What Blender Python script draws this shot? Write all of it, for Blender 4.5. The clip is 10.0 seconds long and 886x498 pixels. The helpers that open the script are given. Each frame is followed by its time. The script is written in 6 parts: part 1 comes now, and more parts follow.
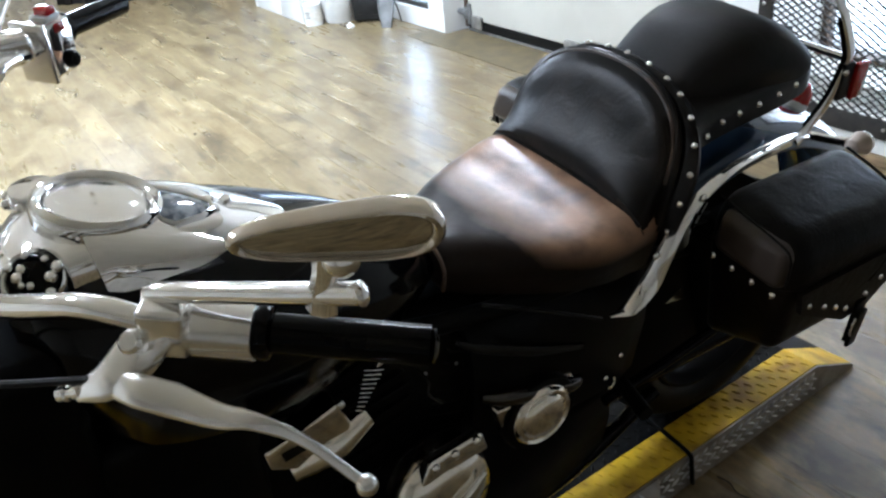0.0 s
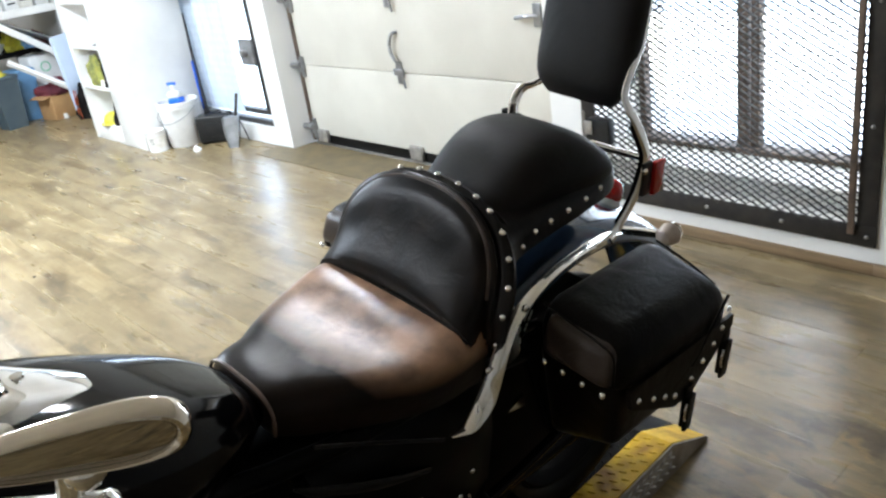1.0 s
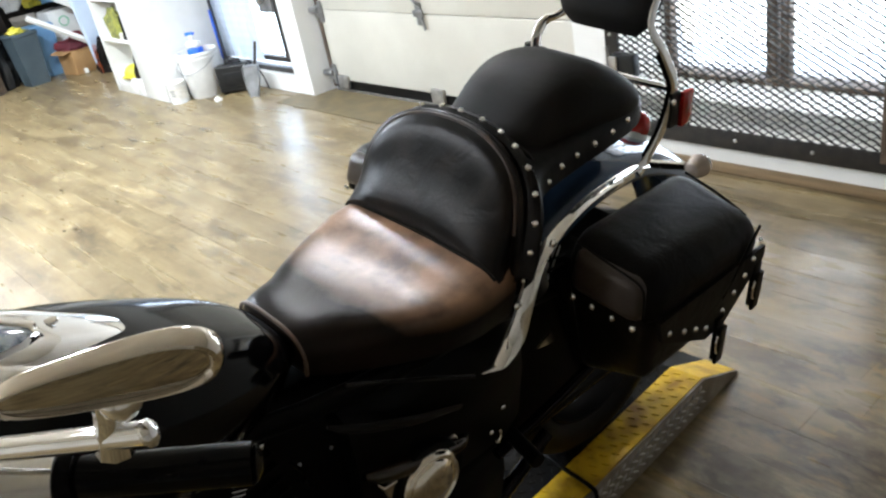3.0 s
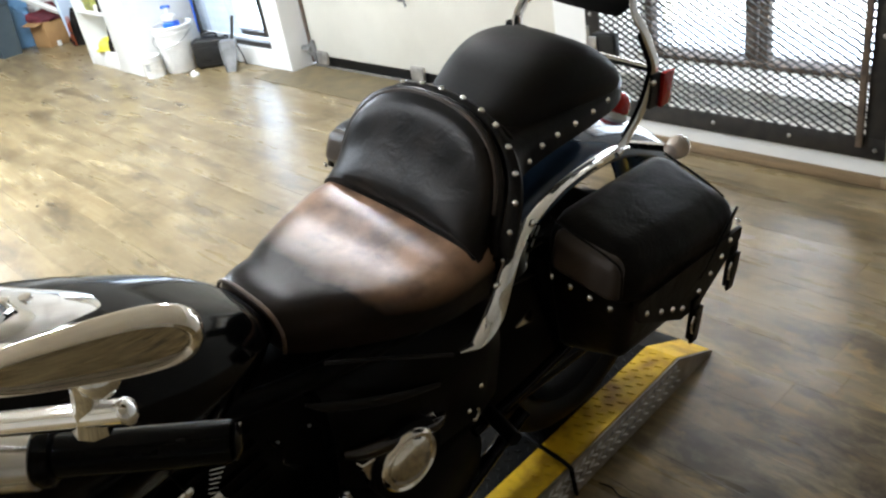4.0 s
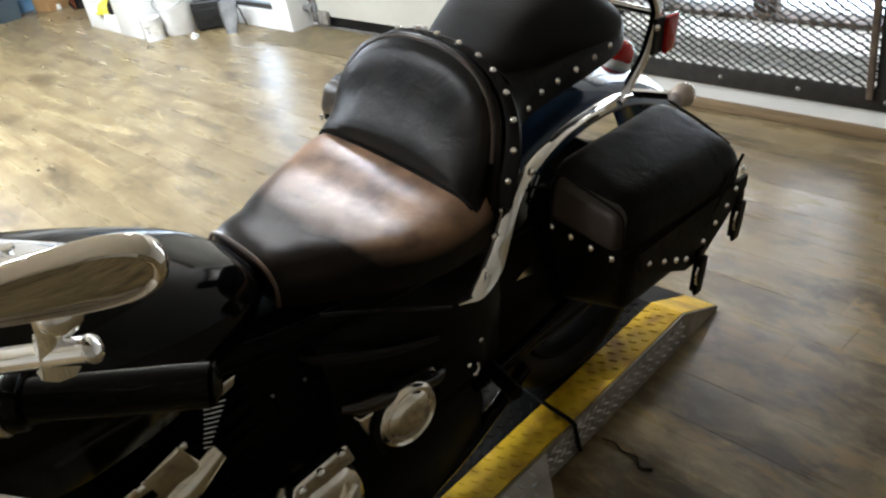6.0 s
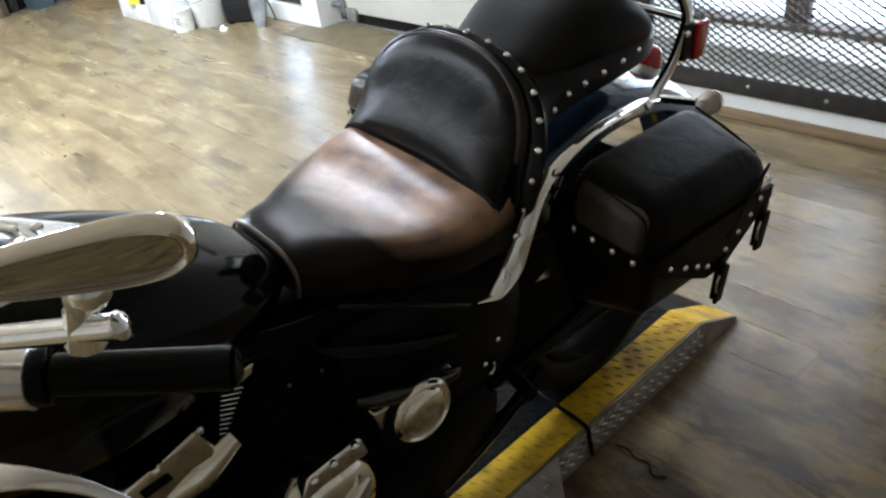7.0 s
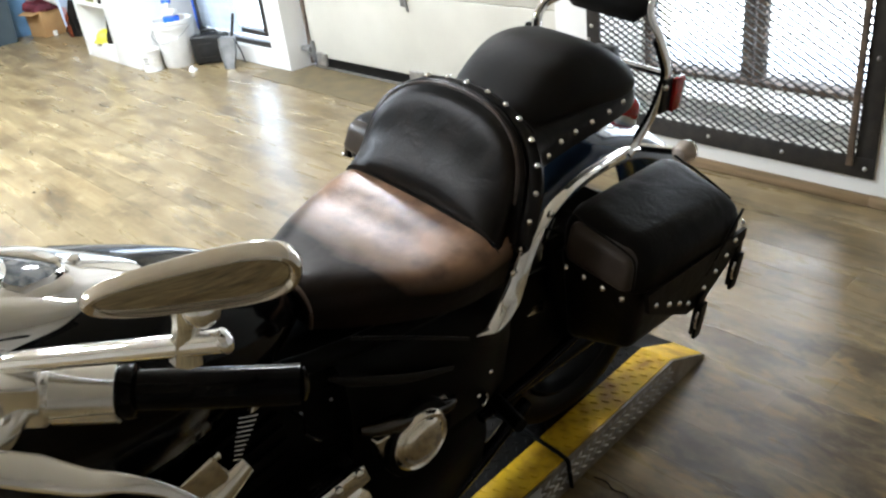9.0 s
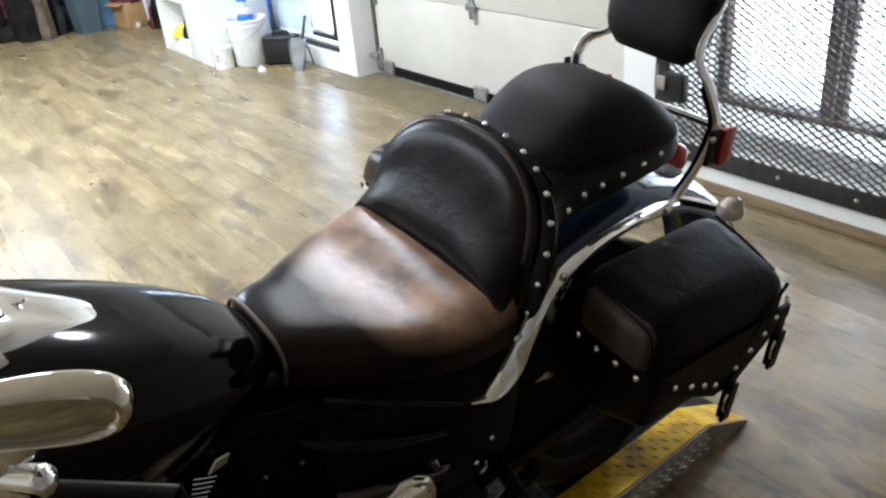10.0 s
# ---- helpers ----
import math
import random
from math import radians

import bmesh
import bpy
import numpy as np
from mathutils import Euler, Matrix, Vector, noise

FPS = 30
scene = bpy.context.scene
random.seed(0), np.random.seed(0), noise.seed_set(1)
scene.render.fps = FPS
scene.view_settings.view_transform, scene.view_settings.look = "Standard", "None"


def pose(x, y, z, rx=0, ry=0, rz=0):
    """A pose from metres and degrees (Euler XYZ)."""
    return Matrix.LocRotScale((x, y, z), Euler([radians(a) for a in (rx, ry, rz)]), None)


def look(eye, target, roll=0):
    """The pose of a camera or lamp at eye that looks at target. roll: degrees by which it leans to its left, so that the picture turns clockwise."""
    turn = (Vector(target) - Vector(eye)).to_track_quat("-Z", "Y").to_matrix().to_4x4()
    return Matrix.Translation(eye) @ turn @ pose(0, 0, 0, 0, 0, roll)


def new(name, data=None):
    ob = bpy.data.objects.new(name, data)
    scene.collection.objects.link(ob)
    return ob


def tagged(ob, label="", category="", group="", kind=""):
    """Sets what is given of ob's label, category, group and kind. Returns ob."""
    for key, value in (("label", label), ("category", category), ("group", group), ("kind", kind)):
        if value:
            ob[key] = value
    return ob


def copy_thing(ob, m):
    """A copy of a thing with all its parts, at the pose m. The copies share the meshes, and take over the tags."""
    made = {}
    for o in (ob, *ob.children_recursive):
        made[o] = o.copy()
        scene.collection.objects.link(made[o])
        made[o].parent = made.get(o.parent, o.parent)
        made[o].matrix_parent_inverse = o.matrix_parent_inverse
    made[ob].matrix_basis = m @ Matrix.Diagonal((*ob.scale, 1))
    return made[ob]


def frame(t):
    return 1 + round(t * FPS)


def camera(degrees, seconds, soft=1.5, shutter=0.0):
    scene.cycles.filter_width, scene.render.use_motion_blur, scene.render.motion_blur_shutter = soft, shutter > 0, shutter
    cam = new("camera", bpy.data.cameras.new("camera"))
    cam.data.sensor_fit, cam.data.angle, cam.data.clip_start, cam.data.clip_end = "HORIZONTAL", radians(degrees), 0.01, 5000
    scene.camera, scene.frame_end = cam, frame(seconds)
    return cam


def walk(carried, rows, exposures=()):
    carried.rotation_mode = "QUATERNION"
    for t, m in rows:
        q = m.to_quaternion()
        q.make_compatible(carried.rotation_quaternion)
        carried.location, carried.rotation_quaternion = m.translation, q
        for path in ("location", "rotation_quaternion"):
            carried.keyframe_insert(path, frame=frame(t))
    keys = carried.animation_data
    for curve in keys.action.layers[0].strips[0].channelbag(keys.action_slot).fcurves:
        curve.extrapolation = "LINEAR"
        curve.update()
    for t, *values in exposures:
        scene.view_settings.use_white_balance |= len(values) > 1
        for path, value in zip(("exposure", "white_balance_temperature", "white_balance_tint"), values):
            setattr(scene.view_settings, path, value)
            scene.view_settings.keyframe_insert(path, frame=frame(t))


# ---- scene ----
cam = camera(56.3, 10.0, soft=2.4)
PATH = [
    (0, (0.2239, 0.1178, 1.5755), (-1.2094, 0.9126, 0.6749), -6.7),
    (0.2, (0.2352, 0.1426, 1.5850), (-1.1530, 1.0347, 0.7053), -7.3),
    (0.5, (0.2548, 0.1678, 1.6006), (-1.0880, 1.1608, 0.7592), -7.1),
    (0.8, (0.2620, 0.1947, 1.6112), (-1.0244, 1.2941, 0.8153), -7.4),
    (1, (0.2547, 0.2115, 1.6074), (-1.0829, 1.3057, 0.8667), -8.8),
    (1.2, (0.2538, 0.2189, 1.6116), (-1.1168, 1.2662, 0.8894), -11.5),
    (1.5, (0.2538, 0.2124, 1.5999), (-1.1694, 1.2267, 0.9071), -13.1),
    (1.7, (0.2548, 0.2160, 1.5853), (-1.1442, 1.1992, 0.8283), -13.0),
    (2, (0.2538, 0.2181, 1.5867), (-1.1026, 1.2220, 0.7586), -13.0),
    (2.5, (0.2486, 0.2137, 1.5904), (-1.1050, 1.2087, 0.7690), -12.3),
    (3.8, (0.2491, 0.2079, 1.5885), (-1.0524, 1.2294, 0.7170), -10.1),
    (4, (0.2453, 0.2087, 1.5895), (-1.0575, 1.2305, 0.6984), -10.3),
    (4.5, (0.2444, 0.2059, 1.5877), (-1.0810, 1.2079, 0.7078), -9.8),
    (5, (0.2445, 0.2093, 1.5763), (-1.0778, 1.1759, 0.6740), -11.4),
    (5.2, (0.2289, 0.2265, 1.5624), (-1.0566, 1.2033, 0.6188), -12.2),
    (5.5, (0.2303, 0.2247, 1.5519), (-1.0735, 1.1797, 0.5922), -11.6),
    (5.7, (0.2337, 0.2306, 1.5484), (-1.0558, 1.1926, 0.5953), -11.7),
    (6.8, (0.2484, 0.2175, 1.5519), (-1.0504, 1.1746, 0.6064), -10.1),
    (7, (0.2406, 0.2200, 1.5463), (-1.0791, 1.1656, 0.5997), -9.8),
    (7.5, (0.2327, 0.2180, 1.5519), (-1.0866, 1.1607, 0.6205), -10.4),
    (8, (0.2275, 0.2171, 1.5519), (-1.1036, 1.1900, 0.6486), -10.3),
    (8.2, (0.2363, 0.2077, 1.5643), (-1.0718, 1.2016, 0.6711), -10.2),
    (8.5, (0.2341, 0.1983, 1.5745), (-1.0970, 1.2051, 0.7078), -9.2),
    (8.8, (0.2303, 0.1615, 1.5875), (-1.0610, 1.1836, 0.7016), -8.9),
    (9, (0.2472, 0.1119, 1.5886), (-1.0321, 1.1731, 0.7116), -7.3),
    (9.2, (0.2667, 0.0725, 1.5834), (-0.9440, 1.1783, 0.6843), -6.6),
    (9.4, (0.2495, 0.0765, 1.5947), (-0.9250, 1.2471, 0.7304), -5.8),
    (9.5, (0.2491, 0.0790, 1.6046), (-0.9607, 1.2568, 0.7774), -5.0),
    (9.7, (0.2302, 0.1246, 1.6059), (-1.0703, 1.1992, 0.7992), -7.5),
    (10, (0.2056, 0.2976, 1.5908), (-1.1707, 1.2390, 0.7443), -5.3),
]
walk(cam, [(t, look(eye, target, roll)) for t, eye, target, roll in PATH], [(0.0, -0.07, 5250, 10), (1.5, -0.07, 5750, 10), (2.5, -0.06, 5750, 10), (4.5, -0.07, 5850, 10), (5.5, -0.08, 5900, 10), (7.5, -0.14, 5480, 10), (9.5, 0.04, 5850, 10), (10.0, -0.10, 5550, 10)])

# ---- light ----
world = bpy.data.worlds.new("world")
scene.world = world
world.use_nodes = True
wn = world.node_tree
sky = wn.nodes.new("ShaderNodeTexSky")
sky.sky_type, sky.sun_disc = "NISHITA", False
sky.sun_elevation, sky.sun_rotation = radians(35), radians(20)
wn.nodes["Background"].inputs[1].default_value = 0.14
wn.links.new(sky.outputs[0], wn.nodes["Background"].inputs[0])

sun = new("sun", bpy.data.lights.new("sun", "SUN"))
sun.data.energy, sun.data.angle, sun.data.color = 1.2, radians(12), (1.0, 0.96, 0.9)
sun.matrix_world = look((0, 14, 10), (-2, 3, 0))


def area(name, eye, target, sx, sy, power, color):
    lamp = new(name, bpy.data.lights.new(name, "AREA"))
    lamp.data.shape, lamp.data.size, lamp.data.size_y = "RECTANGLE", sx, sy
    lamp.data.energy, lamp.data.color = power, color
    lamp.matrix_world = look(eye, target)
    return lamp


area("window_daylight", (-1.6, 3.66, 1.25), (-1.6, 0, 0.5), 1.25, 1.7, 20, (1.0, 0.88, 0.66))
area("door_daylight", (-5.88, 3.46, 1.15), (-5.8, 0, 0.6), 1.15, 1.8, 14, (0.84, 0.91, 1.0))
COOL, WARM = (0.93, 0.99, 1.0), (1.0, 0.86, 0.64)
LAMPS = [(-2.6, 2.1, 10), (-4.7, 0.9, 136), (-4.4, -1.0, 132), (-6.9, 0.7, 124), (-2.4, -0.9, 8), (-9.4, 1.4, 5)]
for lx, ly, power in LAMPS:
    lamp = area("ceiling_lamp_light", (lx, ly, 2.708), (lx, ly + 0.001, 0), 0.16, 0.16, power, COOL if lx < -4 else WARM)
    lamp.data.shape = "DISK"


# ---- materials ----
def mat(name, color, rough=0.5, metal=0.0, color2=None, scale=8.0, detail=4.0, bump=0.0, bump_scale=60.0, stretch=(1, 1, 1),
        rough_var=0.0, coat=0.0, spec=0.5, space="Object", per_object=0.0, lo=0.35, hi=0.65, per_island=0.0, wrinkle=0.0):
    m = bpy.data.materials.new(name)
    m.use_nodes = True
    t = m.node_tree
    b = t.nodes["Principled BSDF"]
    b.inputs["Roughness"].default_value, b.inputs["Metallic"].default_value = rough, metal
    b.inputs["Base Color"].default_value = (*color, 1)
    b.inputs["Coat Weight"].default_value, b.inputs["Specular IOR Level"].default_value = coat, spec
    b.inputs["Coat Roughness"].default_value = 0.05
    co = t.nodes.new("ShaderNodeTexCoord")
    mp = t.nodes.new("ShaderNodeMapping")
    mp.inputs["Scale"].default_value = stretch
    t.links.new(co.outputs[space], mp.inputs[0])
    vec = mp.outputs[0]
    if per_object:
        info = t.nodes.new("ShaderNodeObjectInfo")
        mul = t.nodes.new("ShaderNodeVectorMath")
        mul.operation = "MULTIPLY_ADD"
        mul.inputs[1].default_value = (37, 53, 71)
        t.links.new(info.outputs["Random"], mul.inputs[0])
        t.links.new(vec, mul.inputs[2])
        vec = mul.outputs[0]
    n1 = t.nodes.new("ShaderNodeTexNoise")
    n1.inputs["Scale"].default_value, n1.inputs["Detail"].default_value = scale, detail
    t.links.new(vec, n1.inputs["Vector"])
    ramp = t.nodes.new("ShaderNodeMapRange")
    ramp.inputs[1].default_value, ramp.inputs[2].default_value = lo, hi
    t.links.new(n1.outputs["Fac"], ramp.inputs[0])
    col = None
    if color2:
        mix = t.nodes.new("ShaderNodeMix")
        mix.data_type = "RGBA"
        mix.inputs[6].default_value, mix.inputs[7].default_value = (*color, 1), (*color2, 1)
        t.links.new(ramp.outputs[0], mix.inputs[0])
        col = mix.outputs[2]
    if per_object or per_island:
        hsv = t.nodes.new("ShaderNodeHueSaturation")
        val = t.nodes.new("ShaderNodeMapRange")
        amount = per_object or per_island
        val.inputs[3].default_value, val.inputs[4].default_value = 1 - amount, 1 + amount
        if per_object:
            t.links.new(info.outputs["Random"], val.inputs[0])
        else:
            geo = t.nodes.new("ShaderNodeNewGeometry")
            t.links.new(geo.outputs["Random Per Island"], val.inputs[0])
        t.links.new(val.outputs[0], hsv.inputs["Value"])
        if col:
            t.links.new(col, hsv.inputs["Color"])
        else:
            hsv.inputs["Color"].default_value = (*color, 1)
        col = hsv.outputs[0]
    if col:
        t.links.new(col, b.inputs["Base Color"])
    if rough_var:
        rr = t.nodes.new("ShaderNodeMapRange")
        rr.inputs[3].default_value, rr.inputs[4].default_value = max(rough - rough_var, 0.02), rough + rough_var
        t.links.new(n1.outputs["Fac"], rr.inputs[0])
        t.links.new(rr.outputs[0], b.inputs["Roughness"])
    if bump:
        n2 = t.nodes.new("ShaderNodeTexNoise")
        n2.inputs["Scale"].default_value, n2.inputs["Detail"].default_value = bump_scale, 3
        t.links.new(vec, n2.inputs["Vector"])
        bp = t.nodes.new("ShaderNodeBump")
        bp.inputs["Strength"].default_value, bp.inputs["Distance"].default_value = bump, 0.002
        t.links.new(n2.outputs["Fac"], bp.inputs["Height"])
        t.links.new(bp.outputs[0], b.inputs["Normal"])
        if wrinkle:
            n3, bw = t.nodes.new("ShaderNodeTexNoise"), t.nodes.new("ShaderNodeBump")
            n3.inputs["Scale"].default_value, n3.inputs["Detail"].default_value, n3.inputs["Distortion"].default_value = 17, 4, 0.8
            bw.inputs["Strength"].default_value, bw.inputs["Distance"].default_value = wrinkle, 0.012
            t.links.new(vec, n3.inputs["Vector"])
            t.links.new(n3.outputs["Fac"], bw.inputs["Height"])
            t.links.new(bw.outputs[0], bp.inputs["Normal"])
    return m


def glow(name, color, strength):
    m = bpy.data.materials.new(name)
    m.use_nodes = True
    b = m.node_tree.nodes["Principled BSDF"]
    b.inputs["Base Color"].default_value = (*color, 1)
    b.inputs["Emission Color"].default_value, b.inputs["Emission Strength"].default_value = (*color, 1), strength
    return m


def cloth_screen(name, color):
    """A thin cloth that daylight shines through."""
    m = bpy.data.materials.new(name)
    m.use_nodes = True
    t = m.node_tree
    out = t.nodes["Material Output"]
    d, tr, mix = t.nodes.new("ShaderNodeBsdfDiffuse"), t.nodes.new("ShaderNodeBsdfTranslucent"), t.nodes.new("ShaderNodeMixShader")
    wave = t.nodes.new("ShaderNodeTexWave")
    wave.bands_direction = "Z"
    wave.inputs["Scale"].default_value = 9.0
    ramp = t.nodes.new("ShaderNodeMix")
    ramp.data_type = "RGBA"
    ramp.inputs[6].default_value, ramp.inputs[7].default_value = (*color, 1), (*(c * 0.94 for c in color), 1)
    t.links.new(wave.outputs["Fac"], ramp.inputs[0])
    for n in (d, tr):
        t.links.new(ramp.outputs[2], n.inputs[0])
    mix.inputs[0].default_value = 0.012
    t.links.new(d.outputs[0], mix.inputs[1])
    t.links.new(tr.outputs[0], mix.inputs[2])
    t.links.new(mix.outputs[0], out.inputs[0])
    return m


def glass(name, color=(1, 1, 1), rough=0.0, ior=1.45):
    m = bpy.data.materials.new(name)
    m.use_nodes = True
    b = m.node_tree.nodes["Principled BSDF"]
    b.inputs["Base Color"].default_value = (*color, 1)
    b.inputs["Transmission Weight"].default_value, b.inputs["Roughness"].default_value = 1.0, rough
    b.inputs["IOR"].default_value = ior
    return m


CHROME = mat("chrome", (0.93, 0.925, 0.915), 0.05, 1.0, (0.90, 0.895, 0.885), 14, rough_var=0.03)
POLISHED = mat("polished_alloy", (0.96, 0.92, 0.83), 0.12, 1.0, (0.92, 0.87, 0.77), 16, rough_var=0.06)
# chrome toned tan-brown in place of the dark surroundings it reflects
DIMCHROME = mat("chrome_dark_reflection", (0.76, 0.71, 0.63), 0.05, 1.0, (0.64, 0.58, 0.50), 9, rough_var=0.04)
MATTE = mat("matte_black_leather", (0.005, 0.0045, 0.004), 0.58, 0, (0.010, 0.008, 0.0065), 9, bump=0.15, bump_scale=260, rough_var=0.12, spec=0.20, lo=0.42, hi=0.75, wrinkle=0.12)
STEEL = mat("brushed_aluminium", (0.93, 0.92, 0.90), 0.20, 1.0, (0.87, 0.86, 0.84), 20, rough_var=0.07)
LEATHER = mat("black_leather", (0.005, 0.0045, 0.0042), 0.33, 0, (0.011, 0.009, 0.0075), 9, bump=0.12, bump_scale=260, rough_var=0.12, spec=0.13, lo=0.42, hi=0.75, wrinkle=0.15)
WORNSHEEN = mat("worn_leather_sheen", (0.006, 0.005, 0.0045), 0.33, 0, (0.018, 0.011, 0.008), 5.5, bump=0.14, bump_scale=240, rough_var=0.10, spec=0.36, wrinkle=0.14)
# a brown patch rubbed bare mid-cushion, its tones lifted to paint highlights too
wt = WORNSHEEN.node_tree
wb = wt.nodes["Principled BSDF"]
old = wb.inputs["Base Color"].links[0].from_socket
wco, wmap, wlen = wt.nodes.new("ShaderNodeTexCoord"), wt.nodes.new("ShaderNodeMapping"), wt.nodes.new("ShaderNodeVectorMath")
wmap.vector_type = "TEXTURE"
wmap.inputs["Location"].default_value, wmap.inputs["Scale"].default_value = (0.0, -0.026, 0.858), (0.33, 0.155, 0.055)
wlen.operation = "LENGTH"
wnoise, wadd, wran, wmix, wtone = wt.nodes.new("ShaderNodeTexNoise"), wt.nodes.new("ShaderNodeMath"), wt.nodes.new("ShaderNodeMapRange"), wt.nodes.new("ShaderNodeMix"), wt.nodes.new("ShaderNodeMix")
wnoise.inputs["Scale"].default_value, wnoise.inputs["Detail"].default_value = 13, 5
wadd.operation, wadd.inputs[1].default_value = "MULTIPLY_ADD", 0.45
wran.inputs[1].default_value, wran.inputs[2].default_value, wran.inputs[3].default_value, wran.inputs[4].default_value = 1.46, 0.90, 0.0, 1.0
wmix.data_type = wtone.data_type = "RGBA"
wtone.inputs[6].default_value, wtone.inputs[7].default_value = (0.14, 0.076, 0.044, 1), (0.41, 0.240, 0.142, 1)
wt.links.new(wco.outputs["Object"], wmap.inputs[0])
wt.links.new(wmap.outputs[0], wlen.inputs[0])
wt.links.new(wco.outputs["Object"], wnoise.inputs["Vector"])
wt.links.new(wnoise.outputs["Fac"], wadd.inputs[0])
wt.links.new(wlen.outputs["Value"], wadd.inputs[2])
wt.links.new(wadd.outputs[0], wran.inputs[0])
wcon = wt.nodes.new("ShaderNodeMapRange")
wcon.inputs[1].default_value, wcon.inputs[2].default_value = 0.36, 0.62
wt.links.new(wnoise.outputs["Fac"], wcon.inputs[0])
wt.links.new(wcon.outputs[0], wtone.inputs[0])
wt.links.new(wran.outputs[0], wmix.inputs[0])
wt.links.new(old, wmix.inputs[6])
wt.links.new(wtone.outputs[2], wmix.inputs[7])
wt.links.new(wmix.outputs[2], wb.inputs["Base Color"])
wshine = wt.nodes.new("ShaderNodeMapRange")  # the rubbed patch is polished by wear
wshine.inputs[3].default_value, wshine.inputs[4].default_value = 0.14, 0.72
wt.links.new(wran.outputs[0], wshine.inputs[0])
wt.links.new(wshine.outputs[0], wb.inputs["Specular IOR Level"])
BAGLEATHER = mat("bag_leather", (0.003, 0.0027, 0.0024), 0.38, 0, (0.010, 0.0078, 0.006), 5, bump=0.3, bump_scale=220, rough_var=0.12, spec=0.09, wrinkle=0.2)
BACKLEATHER = mat("burnished_leather", (0.006, 0.0052, 0.0046), 0.33, 0, (0.022, 0.014, 0.0095), 7, bump=0.14, bump_scale=240, rough_var=0.14, spec=0.14, lo=0.46, hi=0.74, wrinkle=0.16)
# rubbed edge leather, lightened to paint the highlight along the seat nose
RUBBEDSHEEN = mat("rubbed_edge_highlight", (0.16, 0.105, 0.075), 0.34, 0, (0.07, 0.045, 0.032), 22, bump=0.12, bump_scale=240, rough_var=0.08, spec=0.6)
# front panel leather, browned and lightened to carry its sheen as colour
BAGSHEEN = mat("bag_leather_brown_sheen", (0.026, 0.019, 0.015), 0.36, 0, (0.058, 0.041, 0.031), 6, bump=0.3, bump_scale=220, spec=0.42, wrinkle=0.2)
PAINT = mat("black_gloss_paint", (0.002, 0.002, 0.0024), 0.10, 0, (0.0035, 0.0035, 0.004), 3, coat=0.03, rough_var=0.04, spec=0.10)
FRAMEGLOSS = mat("black_frame_enamel", (0.010, 0.006, 0.003), 0.14, 0, (0.024, 0.013, 0.006), 8, rough_var=0.05, spec=0.7)
TANKPAINT = mat("black_tank_lacquer", (0.002, 0.002, 0.0024), 0.09, 0, (0.0035, 0.0035, 0.004), 3, rough_var=0.03, spec=0.20)
# black fender paint tinted blue to stand in for the window's reflection
FENDERREFLECT = mat("black_paint_blue_reflection", (0.034, 0.062, 0.115), 0.14, 0.3, (0.042, 0.076, 0.135), 3, coat=1.0, rough_var=0.04, spec=0.5)
BLACKPLASTIC = mat("black_satin_plastic", (0.0025, 0.0025, 0.0025), 0.34, 0, (0.004, 0.004, 0.004), 9, rough_var=0.08, spec=0.10)
BLACKMETAL = mat("black_metal", (0.002, 0.002, 0.002), 0.42, 0.0, (0.004, 0.0038, 0.0035), 20, rough_var=0.1, spec=0.06)
RUBBER = mat("black_rubber", (0.0025, 0.0025, 0.0025), 0.42, 0, (0.005, 0.0045, 0.004), 30, bump=0.2, bump_scale=300, spec=0.12)
GRIPRUBBER = mat("smooth_grip_rubber", (0.002, 0.002, 0.002), 0.16, 0, (0.003, 0.0028, 0.0025), 30, bump=0.10, bump_scale=300, spec=0.10)
RED = mat("red_lens", (0.45, 0.012, 0.010), 0.15, 0, (0.30, 0.008, 0.008), 40, coat=0.6)
CLEAR = glass("clear_lens", (0.97, 0.95, 0.92), 0.08)
CREAMLENS = mat("cream_lens", (0.62, 0.52, 0.44), 0.16, 0, (0.48, 0.40, 0.33), 30, coat=0.5)
# silver darkened to imitate a dark floor mirrored in the glass
MIRRORGLASS = mat("mirror_silver", (0.60, 0.58, 0.54), 0.02, 1.0, (0.52, 0.50, 0.46), 12)
DIALGLASS = glass("dial_glass", rough=0.06, ior=1.45)
DIAL = mat("dial_face", (0.12, 0.115, 0.11), 0.22, 0, (0.06, 0.058, 0.055), 30)
SILVERDIAL = mat("lens_dark_glass", (0.10, 0.13, 0.17), 0.06, 0.0, (0.42, 0.47, 0.54), 60, coat=1.0, lo=0.45, hi=0.6)
YELLOW = mat("yellow_paint", (0.70, 0.44, 0.006), 0.48, 0, (0.26, 0.135, 0.010), 13, bump=0.3, bump_scale=80, rough_var=0.12, lo=0.42, hi=0.72, spec=0.3)
BLACKPLATE = mat("black_plate_paint", (0.004, 0.004, 0.0038), 0.5, 0, (0.009, 0.008, 0.007), 16, bump=0.3, bump_scale=90, spec=0.05)
PLATE = mat("steel_plate", (0.34, 0.30, 0.25), 0.45, 0.25, (0.20, 0.17, 0.135), 14, bump=0.3, bump_scale=80, rough_var=0.12)
FLOORWOOD = mat("vinyl_plank", (0.265, 0.205, 0.108), 0.30, 0, (0.180, 0.131, 0.062), 2.6, 8, bump=0.06, bump_scale=40, stretch=(0.8, 5.2, 8), rough_var=0.12, per_object=0.14, spec=0.50, lo=0.35, hi=0.65)
FLOORREST = mat("vinyl_plank_far", (0.265, 0.205, 0.108), 0.30, 0, (0.180, 0.131, 0.062), 2.6, 8, bump=0.06, bump_scale=40, stretch=(0.8, 5.2, 8), rough_var=0.12, per_island=0.14, spec=0.50, lo=0.35, hi=0.65)


